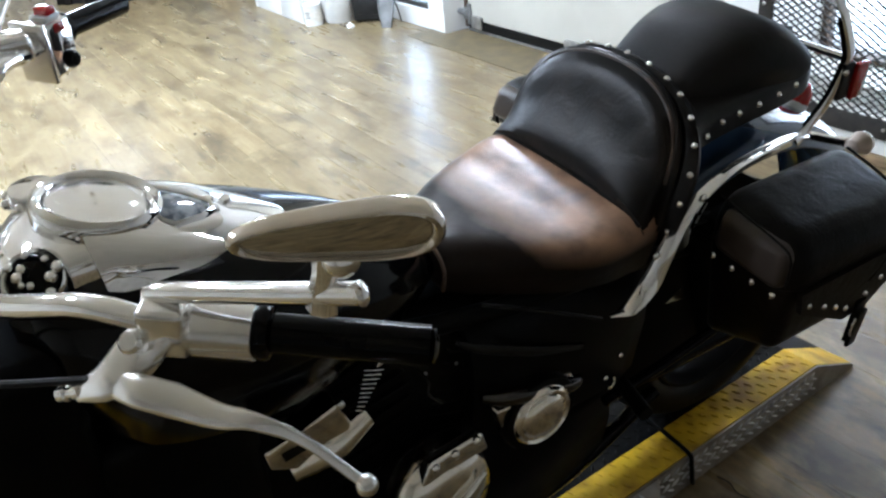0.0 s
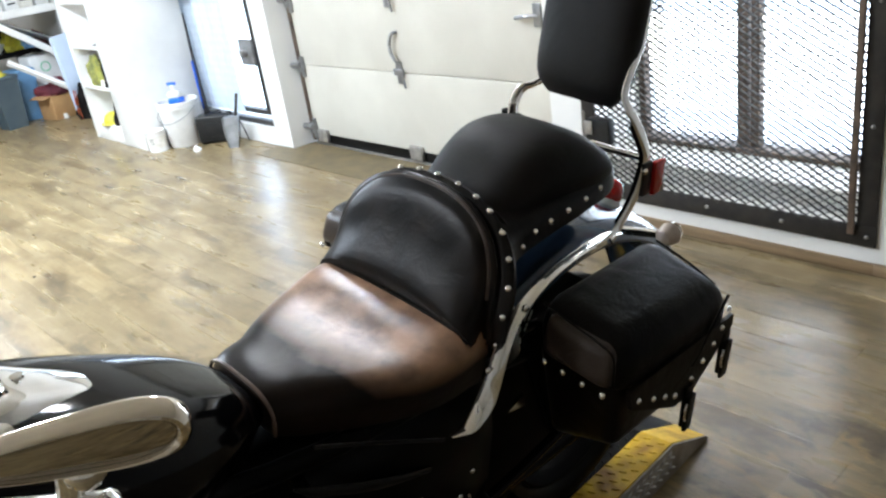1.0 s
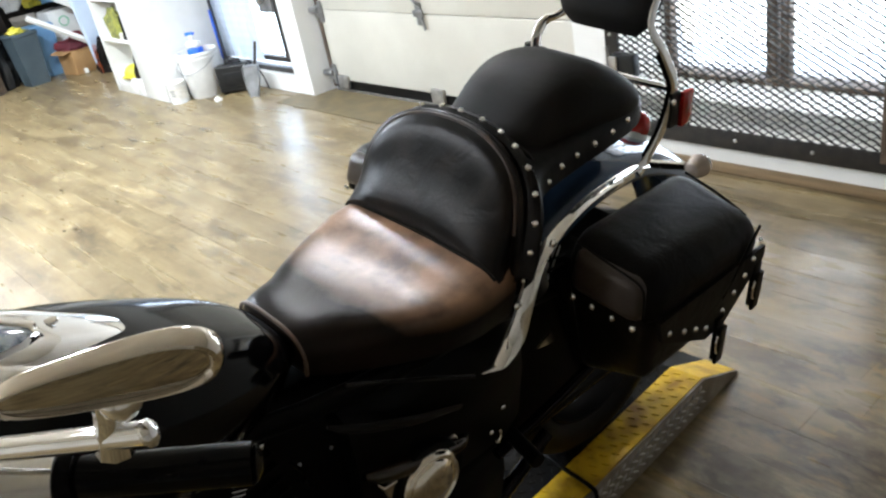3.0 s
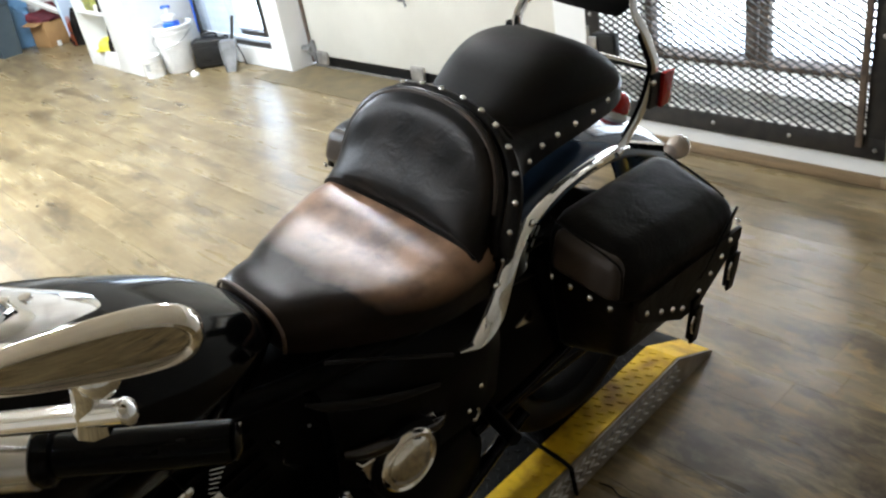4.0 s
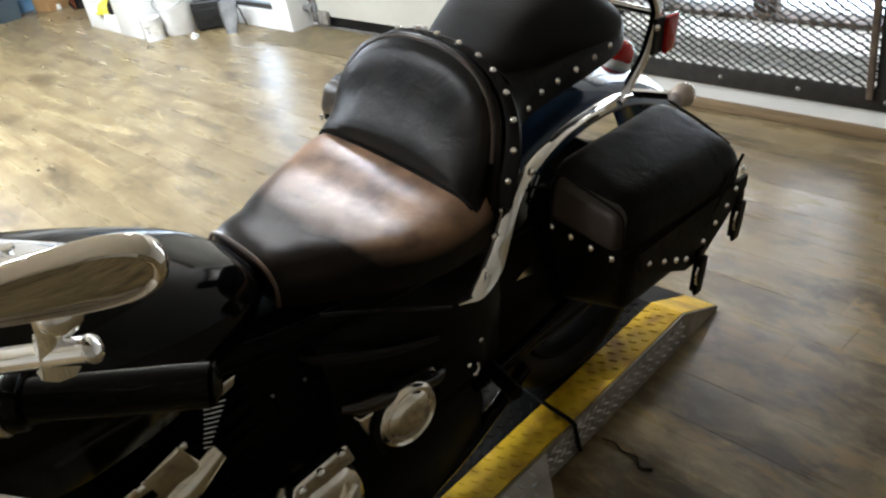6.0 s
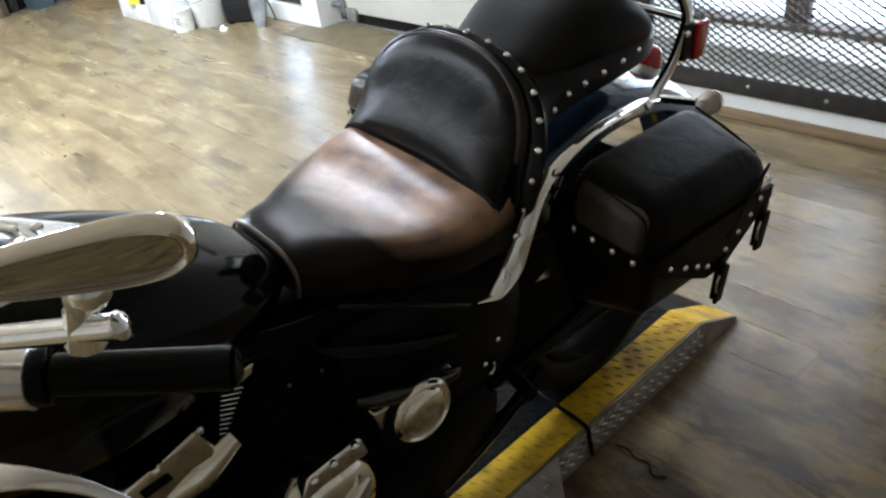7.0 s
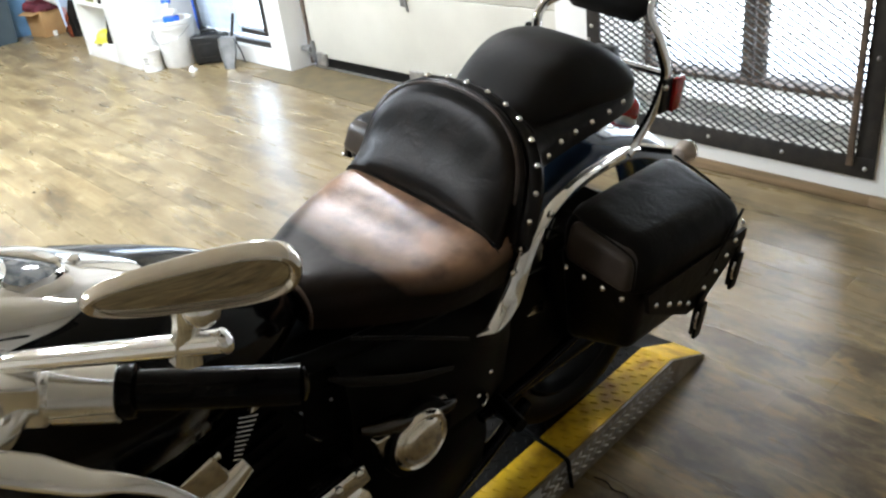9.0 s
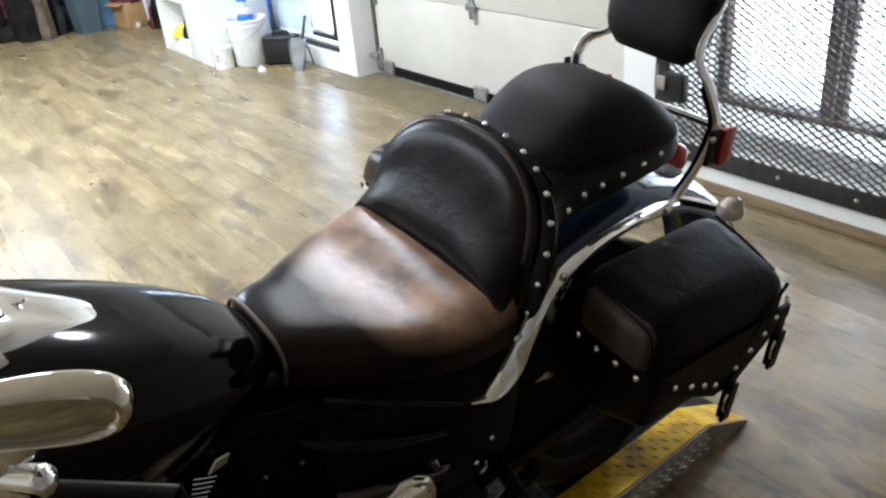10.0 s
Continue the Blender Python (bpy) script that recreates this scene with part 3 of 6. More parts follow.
part("pull_handle", tube([(-3.84, 3.46, 0.85), (-3.86, 3.43, 0.845), (-3.895, 3.43, 0.79), (-3.895, 3.43, 0.73), (-3.86, 3.43, 0.68), (-3.845, 3.46, 0.655)], 0.011, 8), GREYMETAL, gd)
bm = box((-2.69, 3.44, 0.90), (-2.64, 3.461, 1.02), 0.004)
tube([(-2.66, 3.44, 0.955), (-2.72, 3.42, 0.96), (-2.80, 3.425, 0.95)], 0.011, 8, bm=bm)
part("latch", bm, GREYMETAL, gd)
for x in (-4.86, -3.80):
    part("floor_bracket", box((x - 0.07, 3.43, 0.03), (x + 0.05, 3.461, 0.125), 0.008), GALV, gd)

# ---- glazed side door ----
sd = thing("door_1", pose(0, 0, 0), "black-framed glazed door with a pale blue blind, closed", "door", kind="structure")
for lo, hi in (((-6.58, 3.33, 0.13), (-6.50, 3.41, 2.15)), ((-5.32, 3.33, 0.13), (-5.285, 3.41, 2.15)), ((-6.50, 3.33, 0.13), (-5.32, 3.41, 0.165)), ((-6.50, 3.33, 2.07), (-5.32, 3.41, 2.15)), ((-6.50, 3.33, 1.195), (-5.32, 3.41, 1.265))):
    part("door_frame", box(lo, hi, 0.004), FRAMEBLACK, sd)
ob = part("pane", box((-6.50, 3.366, 0.165), (-5.32, 3.372, 2.07)), PANE, sd, smooth=False)
ob.visible_shadow = False
part("inner_stile", box((-5.43, 3.335, 0.25), (-5.39, 3.405, 1.195), 0.003), FRAMEBLACK, sd)
part("bottom_rail", box((-6.50, 3.335, 0.215), (-5.39, 3.405, 0.25), 0.003), FRAMEBLACK, sd)
part("lock_plate", box((-5.60, 3.31, 0.60), (-5.40, 3.333, 0.80), 0.004), GREYMETAL, sd, "grey metal lock plate")
part("lock_knob", lathe([(0, 0), (0.022, 0), (0.022, 0.02), (0.03, 0.03), (0.03, 0.05), (0, 0.055)], 16, aim((-5.50, 3.31, 0.70), (0, -1, 0))), GALV, sd)
BLIND = cloth_screen("pale_blue_blind", (0.52, 0.585, 0.67))
rings = []
for k in range(41):
    z = 0.215 + 1.83 * k / 40
    rings.append([(-6.44 + (0.72 + 0.012 * math.sin(z * 38)) * (i / 48), 3.316 + (0.005 + 0.008 * i / 48) * math.sin(i * 0.72 + 0.5 * math.sin(z * 5)) + 0.003 * math.sin(z * 50), z) for i in range(49)])
part("blind", loft(rings, caps=False, loop=False), BLIND, sd, "pale blue hanging blind")

# ---- white built-in shelf ----
sh = thing("shelf_unit", pose(0, 0, 0), "white built-in shelf unit with open cubbies", "shelf")
part("carcass", box((-6.82, 2.70, 0), (-6.37, WY, TOP), 0.004), WHITE, sh)
part("side_panel", box((-7.47, 2.70, 0), (-7.43, WY, TOP), 0.004), WHITE, sh)
part("back_panel", box((-7.43, 3.10, 0), (-6.82, WY - 0.002, 1.18), 0.002), WHITE, sh)
part("upper_front", box((-7.43, 2.70, 1.18), (-6.82, WY - 0.002, TOP), 0.002), WHITE, sh)
part("plinth", box((-7.43, 2.705, 0), (-6.82, 3.10, 0.145), 0.003), WHITE, sh)
for z in (0.455, 0.805):
    part("shelf_board", box((-7.43, 2.71, z), (-6.82, 3.10, z + 0.03), 0.003), WHITE, sh)


# ---- small things by the shelf and door ----
def bucket(m):
    ob = thing("bucket", m, "white plastic bucket with ribbed rim and wire handle", "bucket")
    part("pail", lathe([(0, 0), (0.125, 0), (0.13, 0.006), (0.148, 0.29), (0.158, 0.292), (0.158, 0.31), (0.150, 0.312), (0.150, 0.325), (0.160, 0.327), (0.160, 0.345), (0.150, 0.35), (0.142, 0.345), (0.140, 0.30), (0, 0.295)], 32), PLASTICW, ob)
    part("bail", tube([(0.16, 0, 0.30), (0.13, -0.11, 0.24), (0, -0.175, 0.20), (-0.13, -0.11, 0.24), (-0.16, 0, 0.30)], 0.003, 6), GREYMETAL, ob)
    return ob


bucket(pose(-6.215, 2.985, 0, 0, 0, 25) @ Matrix.Scale(1.05, 4))


def paint_can(m):
    ob = thing("paint_can", m, "white tin can with dark lid trim and a paper label", "can")
    part("can", lathe([(0, 0), (0.085, 0), (0.088, 0.004), (0.086, 0.01), (0.086, 0.185), (0.089, 0.19), (0.086, 0.196), (0.07, 0.19), (0, 0.19)], 26), PLASTICW, ob)
    part("label", lathe([(0.0868, 0.04), (0.0872, 0.04), (0.0872, 0.15), (0.0868, 0.15)], 26), PAPER, ob, "printed paper label")
    for k, w in ((0, 0.05), (1, 0.035), (2, 0.045)):
        part("label_bar", box((-w / 2, -0.0885, 0.12 - k * 0.022), (w / 2, -0.0855, 0.128 - k * 0.022)), INK, ob, smooth=False)
    return ob


paint_can(pose(-6.275, 2.765, 0, 0, 0, 30) @ Matrix.Scale(0.87, 4))


def jug(m):
    ob = thing("spray_bottle", m, "clear plastic bottle of blue liquid standing on the bucket", "bottle")
    part("liquid", box((-0.058, -0.04, 0), (0.058, 0.04, 0.075), 0.014, 3), BLUE, ob, "bright blue liquid")
    part("bottle", box((-0.055, -0.038, 0.076), (0.055, 0.038, 0.13), 0.02, 3), PLASTICW, ob)
    part("neck", lathe([(0.02, 0.128), (0.018, 0.16), (0.022, 0.162), (0.022, 0.18), (0, 0.182)], 14), PLASTICW, ob)
    part("trigger", box((-0.05, -0.012, 0.175), (0.03, 0.012, 0.20), 0.006), BLUE, ob)
    return ob


jug(pose(-6.215, 2.985, 0.311, 0, 0, 30))


def tool_case(m):
    ob = thing("tool_case", m, "black moulded plastic tool case standing upright on the floor", "tool case")
    part("shell", box((-0.17, -0.07, 0.012), (0.17, 0.0, 0.27), 0.025, 3), CASE, ob)
    part("shell", box((-0.17, 0.003, 0.012), (0.17, 0.07, 0.27), 0.025, 3), CASE, ob)
    part("recess", box((-0.10, -0.076, 0.07), (0.10, -0.066, 0.20), 0.006), CASE, ob)
    part("handle", tube([(-0.07, 0, 0.265), (-0.06, 0, 0.30), (0.06, 0, 0.30), (0.07, 0, 0.265)], 0.011, 8), CASE, ob)
    for x in (-0.11, 0.11):
        part("latch", box((x - 0.02, -0.008, 0.255), (x + 0.02, 0.012, 0.28), 0.004), GREYMETAL, ob)
    for x in (-0.13, 0.13):
        part("foot", box((x - 0.02, -0.05, 0), (x + 0.02, 0.05, 0.014), 0.003), RUBBER, ob)
    return ob


tool_case(pose(-5.95, 3.14, 0, 0, 0, 42) @ Matrix.Scale(0.86, 4))


def dustpan(m):
    ob = thing("dustpan", m, "grey upright metal dustpan leaning beside the door", "dustpan")
    pan = part("pan", loft([[(-0.03, -0.05, 0.0), (0.03, -0.05, 0.0), (0.035, -0.03, 0.0), (-0.035, -0.03, 0.0)], [(-0.055, -0.02, 0.13), (0.055, -0.02, 0.13), (0.06, 0.01, 0.13), (-0.06, 0.01, 0.13)],
                            [(-0.06, 0.0, 0.23), (0.06, 0.0, 0.23), (0.06, 0.05, 0.235), (-0.06, 0.05, 0.235)]]), GREYMETAL, ob)
    for x in (-0.061, 0.061):
        part("rim", tube([(x * 0.55, -0.055, 0.0), (x * 0.95, -0.025, 0.13), (x, -0.004, 0.232)], 0.006, 8, 3), GREYMETAL, pan)
    part("handle", tube([(0.03, 0.04, 0.22), (0.05, 0.05, 0.30), (0.075, 0.06, 0.40)], [0.013, 0.011, 0.012], 8), FRAMEBLACK, ob, "dark handle")
    part("leg", tube([(0.04, 0.045, 0.225), (0.055, 0.10, 0.10), (0.06, 0.13, 0.0)], 0.006, 8), FRAMEBLACK, ob)
    return ob


dustpan(pose(-5.66, 3.13, 0, 0, 0, 40))
solid("paper_ball", mound((0.035, 0.03), 0.04, 5), PLASTICW, "crumpled white paper ball on the floor", "paper", m=pose(-5.90, 2.91, 0))
solid("floor_crumb", mound((0.012, 0.009), 0.006, 9), DARKCLOTH, "tiny dark crumb lying on the floor", "debris", m=pose(-4.43, 1.165, 0))
pole = thing("push_broom", pose(0, 0, 0), "thin dark pole with blue sleeve leaning on the wall", "pole")
part("stick", tube([(-6.275, 3.25, 0.0), (-6.30, 3.255, 0.5), (-6.325, 3.275, 1.0)], [0.024, 0.016, 0.006], 8, 3), FRAMEBLACK, pole)
part("sleeve", tube([(-6.291, 3.236, 0.22), (-6.302, 3.240, 0.62)], 0.010, 8, 1), BLUE, pole, "blue plastic sleeve")
cam_box = thing("wall_sensor", pose(0, 0, 0), "small black box fixed above the door blind", "sensor")
part("housing", box((-6.38, 3.20, 1.13), (-6.15, 3.30, 1.225), 0.012), CASE, cam_box)
part("bracket", box((-6.30, 3.28, 1.15), (-6.24, 3.332, 1.21), 0.004), CASE, cam_box)

# contents of the shelf
hat = thing("hard_hat", pose(-7.15, 2.79, 0.145, 0, 0, 20) @ Matrix.Scale(0.78, 4), "yellow hard hat lying on the bottom shelf", "helmet")
part("dome", lathe([(0.12, 0.0), (0.125, 0.02), (0.118, 0.06), (0.09, 0.10), (0.05, 0.12), (0, 0.125)], 24), HIVIS, hat)
part("brim", lathe([(0.11, 0.0), (0.155, 0.0), (0.155, 0.01), (0.115, 0.022)], 24), HIVIS, hat)
solid("dark_bag", mound((0.07, 0.06), 0.27, 21), DARKCLOTH, "black cloth bag slumped on the bottom shelf", "bag", m=pose(-6.98, 2.785, 0.145))
solid("safety_vest", mound((0.20, 0.055), 0.29, 31, rough=0.3), GREEN, "rumpled olive-yellow safety vest on the shelf", "vest", m=pose(-7.18, 2.78, 0.485))
solid("folded_jacket", mound((0.06, 0.055), 0.27, 33, rough=0.3), DARKCLOTH, "dark folded clothing on the shelf", "clothing", m=pose(-6.93, 2.775, 0.485))
solid("carton", box((-0.06, -0.05, 0), (0.06, 0.05, 0.07), 0.004), PAPER, "small pale carton on the shelf", "carton", m=pose(-7.02, 2.765, 0.485) @ Matrix.Scale(0.8, 4))
fig = thing("bottle_rack", pose(-6.92, 2.75, 0.835), "small dark wire rack standing on the top shelf", "rack")
for k in range(4):
    part("wire", tube([(-0.05 + k * 0.03, 0, 0), (-0.06 + k * 0.035, 0.02, 0.08), (-0.03 + k * 0.02, 0, 0.16 - 0.02 * k)], 0.007, 6), FRAMEBLACK, fig)
part("foot", box((-0.07, -0.03, 0), (0.07, 0.05, 0.012), 0.004), FRAMEBLACK, fig)

# ---- dim storage corner ----
rack = thing("storage_rack", pose(0, 0, 0), "white-painted storage rack stacked with pale boxes", "rack")
part("post", box((-9.14, 2.21, 0.985), (-9.06, 2.29, 1.95), 0.006), WHITE, rack)
part("post", box((-9.14, 3.20, 0), (-9.06, 3.28, 1.95), 0.006), WHITE, rack)
for z in (1.09, 1.40, 1.78):
    part("beam", box((-9.12, 2.29, z - 0.045), (-9.06, 3.20, z + 0.03), 0.004), WHITE, rack)
    part("deck", box((-9.9, 2.25, z - 0.02), (-9.13, 3.26, z + 0.01), 0.003), WHITE, rack)
rnd = random.Random(4)
for z in (1.10, 1.41):
    for k in range(6):
        w, h = 0.13 + 0.02 * rnd.random(), 0.17 + 0.08 * rnd.random()
        ob = thing("storage_box", pose(-9.30 - 0.05 * rnd.random(), 2.36 + k * 0.155, z, 0, 0, rnd.uniform(-6, 6)), "pale grey storage box on the rack", "box", "boxes on the rack")
        part("body", box((-0.10, -w / 2, 0), (0.10, w / 2, h), 0.008), (WHITE, PAPER, PLASTICW)[k % 3], ob)
        for sz in (0.35, 0.62):
            part("slot", box((0.099, -w * 0.3, h * sz), (0.1015, w * 0.3, h * sz + 0.018)), FRAMEBLACK, ob, smooth=False)
        part("lid", box((-0.106, -w / 2 - 0.005, h), (0.106, w / 2 + 0.005, h + 0.025), 0.006), (PAPER, WHITE, WHITE)[k % 3], ob)
brace = thing("stair_stringer", pose(0, 0, 0), "white diagonal stair stringer above the clutter", "stairs")
part("stringer", loft([[(-9.02, 2.45, 1.06), (-8.96, 2.45, 1.06), (-8.96, 2.45, 1.14), (-9.02, 2.45, 1.14)], [(-9.02, 3.28, 0.42), (-8.96, 3.28, 0.42), (-8.96, 3.28, 0.50), (-9.02, 3.28, 0.50)]]), WHITE, brace)
part("underside", loft([[(-9.6, 2.5, 1.08), (-9.03, 2.5, 1.08), (-9.03, 2.5, 1.10), (-9.6, 2.5, 1.10)], [(-9.6, 3.28, 0.66), (-9.03, 3.28, 0.66), (-9.03, 3.28, 0.68), (-9.6, 3.28, 0.68)]]), GREYMETAL, brace)


def wheelie_bin(m, body, label):
    ob = thing("waste_bin", m, label, "bin")
    part("body", loft([[(-0.10, -0.10, 0.0), (0.10, -0.10, 0.0), (0.10, 0.10, 0.0), (-0.10, 0.10, 0.0)], [(-0.13, -0.13, 0.50), (0.13, -0.13, 0.50), (0.13, 0.13, 0.50), (-0.13, 0.13, 0.50)]]), body, ob)
    part("rim", box((-0.14, -0.14, 0.49), (0.14, 0.14, 0.53), 0.012), body, ob)
    return ob


wheelie_bin(pose(-9.05, 2.44, 0, 0, 0, 8), GREYBIN, "slate-grey plastic waste bin on the floor")
wheelie_bin(pose(-9.28, 2.70, 0, 0, 0, -6), BLUEBIN, "pale blue recycling bin on the floor")
solid("yellow_rag", mound((0.10, 0.09), 0.06, 44, rough=0.3), HIVIS, "yellow rag over the bin's rim", "rag", m=pose(-9.05, 2.42, 0.53))
crate = thing("cardboard_box", pose(-8.95, 2.93, 0, 0, 0, 12), "brown open cardboard box with clutter in it", "box")
part("body", box((-0.14, -0.18, 0), (0.14, 0.18, 0.25), 0.006), CARD, crate)
for s in (-1, 1):
    part("flap", loft([[(-0.14, s * 0.18, 0.25), (0.14, s * 0.18, 0.25), (0.14, s * 0.184, 0.255), (-0.14, s * 0.184, 0.255)], [(-0.13, s * 0.26, 0.23), (0.13, s * 0.26, 0.23), (0.13, s * 0.264, 0.235), (-0.13, s * 0.264, 0.235)]]), CARD, crate)
solid("blanket", mound((0.15, 0.17), 0.13, 51, rough=0.35), REDCLOTH, "maroon and dark blanket heaped in the box", "blanket", m=pose(-8.95, 2.93, 0.252))
solid("paper_tag", box((-0.03, -0.002, 0), (0.03, 0.002, 0.05), 0.0006), PAPER, "white paper tag on the floor by the box", "tag", m=pose(-8.79, 2.87, 0.0, 0, 0, 70))
tote = thing("storage_tote", pose(-9.40, 2.96, 0, 0, 0, 4), "white tote box with a round green mark", "box")
part("body", box((-0.16, -0.15, 0.0), (0.16, 0.15, 0.62), 0.02), PLASTICW, tote)
GREENMARK = mat("green_mark", (0.10, 0.45, 0.22), 0.6)
part("mark", tube([(0.161, 0.048 * math.cos(a), 0.5 + 0.048 * math.sin(a)) for a in (2 * math.pi * k / 24 for k in range(25))], 0.006, 6, 1), GREENMARK, tote, "round green mark")
PANELBLUE = mat("pale_blue_board", (0.60, 0.70, 0.86), 0.5, 0, (0.54, 0.64, 0.80), 3)
solid("blue_board", box((-0.02, -0.15, 0), (0.02, 0.15, 0.84), 0.005), PANELBLUE, "pale blue board standing against the wall", "board", m=pose(-8.64, 3.09, 0, 4, 0, 20))
plank = solid("white_plank", tube([(-8.86, 2.52, 0.66), (-8.62, 3.16, 0.17)], 0.03, 4, 1), WHITE, "white plank leaning across the clutter", "plank")
ORANGE = mat("orange_webbing", (0.62, 0.13, 0.03), 0.7, 0, (0.48, 0.09, 0.02), 14)
CORNER = ((-9.68, 2.62, 0.09, 0.11, 0.20, PLASTICW, "plastic_sack", "crumpled white plastic sack on the bench", "sack"), (-9.70, 2.83, 0.11, 0.12, 0.17, HIVIS, "hard_hat", "scuffed yellow hard hat on the bench", "helmet"),
          (-9.67, 2.99, 0.08, 0.09, 0.13, BLUEBIN, "blue_rag", "pale blue rag heaped on the bench", "rag"), (-9.69, 3.11, 0.08, 0.08, 0.17, REDCLOTH, "maroon_cap", "maroon cloth cap on the bench", "cap"))
bench = thing("work_bench", pose(0, 0, 0), "dark bench piled with bags, cloths and helmets", "bench")
part("top", box((-10.6, 1.5, 0.62), (-9.62, 3.2, 0.68), 0.01), DARKCLOTH, bench)
for bx, by in ((-10.5, 1.6), (-9.7, 1.6), (-10.5, 3.1), (-9.7, 3.1)):
    part("leg", box((bx - 0.04, by - 0.04, 0), (bx + 0.04, by + 0.04, 0.62), 0.006), DARKCLOTH, bench)
for k in range(22):
    mm = (DARKCLOTH, DARKCLOTH, REDCLOTH, PLASTICW, CARD, HIVIS, GREYMETAL, DARKCLOTH)[k % 8]
    solid("clutter_bag", mound((0.10 + 0.08 * rnd.random(), 0.10 + 0.06 * rnd.random()), 0.12 + 0.16 * rnd.random(), 60 + k, rough=0.3), mm,
          ("dark bag heaped on the bench", "dark bag heaped on the bench", "maroon cloth heaped on the bench", "pale bag on the bench", "brown bag on the bench", "yellow helmet bag on the bench", "grey bag on the bench", "dark bag heaped on the bench")[k % 8],
          "bag", "clutter on the bench", m=pose(-9.72 - 0.10 * rnd.random() - 0.35 * (k % 2), 1.62 + k * 0.072, 0.68))
for k in range(10):
    solid("floor_bag", mound((0.16 + 0.08 * rnd.random(), 0.15), 0.26 + 0.2 * rnd.random(), 90 + k, rough=0.3), (DARKCLOTH, CASE, DARKCLOTH, REDCLOTH)[k % 4],
          "dark bag on the floor in the storage corner", "bag", "bags on the floor", m=pose(-9.75 + 0.1 * (k % 3), 1.45 + k * 0.13, 0))
for hx, hy, w, h, mm, lab in ((-9.25, 1.92, 0.17, 0.98, DARKCLOTH, "tall black garment bag standing on the floor"), (-9.50, 2.12, 0.20, 1.02, DARKCLOTH, "tall black garment bag standing on the floor"),
                             (-9.30, 2.22, 0.13, 0.62, CASE, "black equipment bag standing on the floor"), (-9.62, 2.40, 0.20, 0.95, DARKCLOTH, "tall black garment bag standing on the floor"),
                             (-9.12, 2.06, 0.09, 0.80, RUSTY, "tall brown leather bag standing on the floor")):
    solid("garment_bag", mound((w, w * 0.8), h, int(h * 1000 + w * 100), rough=0.22, pw=0.28), mm, lab, "bag", "bags on the floor", m=pose(hx, hy, 0))
for k, (x, y) in enumerate(((0.0, -0.145), (0.045, -0.14))):
    solid("strap_coil", tube([(-8.50 + x, 3.06 + y + 0.012, 0.010), (-8.48 + x, 3.06 + y + 0.002, 0.16), (-8.53 + x, 3.06 + y + 0.03, 0.29)], 0.010, 8, 4, flat=0.4), ORANGE, "orange webbing strap hanging by the tool bag", "strap")
for x, y, rx, ry, h, mm, nm, label, cat in CORNER:
    solid(nm, mound((rx, ry), h, int(y * 100), rough=0.3, pw=0.6), mm, label, cat, m=pose(x, y, 0.68))
solid("tool_bag", mound((0.10, 0.14), 0.30, 120, rough=0.35), DARKCLOTH, "black tool bag with orange straps by the shelf", "bag", m=pose(-8.50, 3.06, 0))


# ---- ceiling lamps ----
def ceiling_lamp(m):
    ob = thing("ceiling_lamp", m, "round ceiling light, switched on", "ceiling light", "ceiling lights")
    part("housing", lathe([(0, 0.07), (0.20, 0.07), (0.21, 0.06), (0.21, 0.012), (0.20, 0.01), (0.185, 0.02), (0, 0.02)], 32), WHITE, ob)
    part("diffuser", lathe([(0, -0.112), (0.07, -0.106), (0.12, -0.086), (0.158, -0.050), (0.174, -0.012), (0.176, 0.018), (0, 0.019)], 32), DIFFUSER, ob, "glowing opal glass dome")
    return ob


first = ceiling_lamp(pose(LAMPS[0][0], LAMPS[0][1], 2.83))
for lx, ly, power in LAMPS[1:]:
    copy_thing(first, pose(lx, ly, 2.83))


# ---- lift platform ----
PZ = 0.10
plat = thing("lift_platform", pose(-0.985, 0.961, 0, 0, 0, 3.1), "low black diamond-plate platform with yellow painted edges", "platform")
PX0, PX1, PY0, PY1, PYE = -0.42, 0.172, -1.6, 0.87, 1.055


def deck(x0, x1, y0, y1, ye, z):
    bm = bmesh.new()
    rows = [(y0, z), (y1, z), (ye, 0.012)]
    loft([[(x0, y, 0), (x1, y, 0), (x1, y, h), (x0, y, h)] for y, h in rows], bm)
    return bm


part("deck", deck(PX0 + 0.102, PX1 - 0.102, PY0, PY1, PYE, PZ - 0.002), BLACKPLATE, plat, "black painted deck", smooth=False)
part("yellow_edge", deck(PX1 - 0.10, PX1, PY0, PY1, PYE, PZ), YELLOW, plat, "worn yellow painted edge", smooth=False)
part("yellow_edge", deck(PX0, PX0 + 0.10, PY0, PY1, PYE, PZ), YELLOW, plat, "worn yellow painted edge", smooth=False)
part("skirt", deck(PX1 + 0.001, PX1 + 0.007, PY0, PY1, PYE, PZ - 0.003), PLATE, plat, "bare steel diamond-plate skirt", smooth=False)


def lozenge(bm, m, l=0.0145, w=0.0045, h=0.0024):
    v = [bm.verts.new(m @ Vector(p)) for p in ((-l, 0, 0), (0, -w, 0), (l, 0, 0), (0, w, 0), (-l * 0.4, 0, h), (l * 0.4, 0, h))]
    for f in ((0, 1, 5, 4), (1, 2, 5), (2, 3, 5), (3, 0, 4, 5), (0, 4, 3), (0, 1, 4)):
        try:
            bm.faces.new([v[i] for i in f])
        except ValueError:
            pass


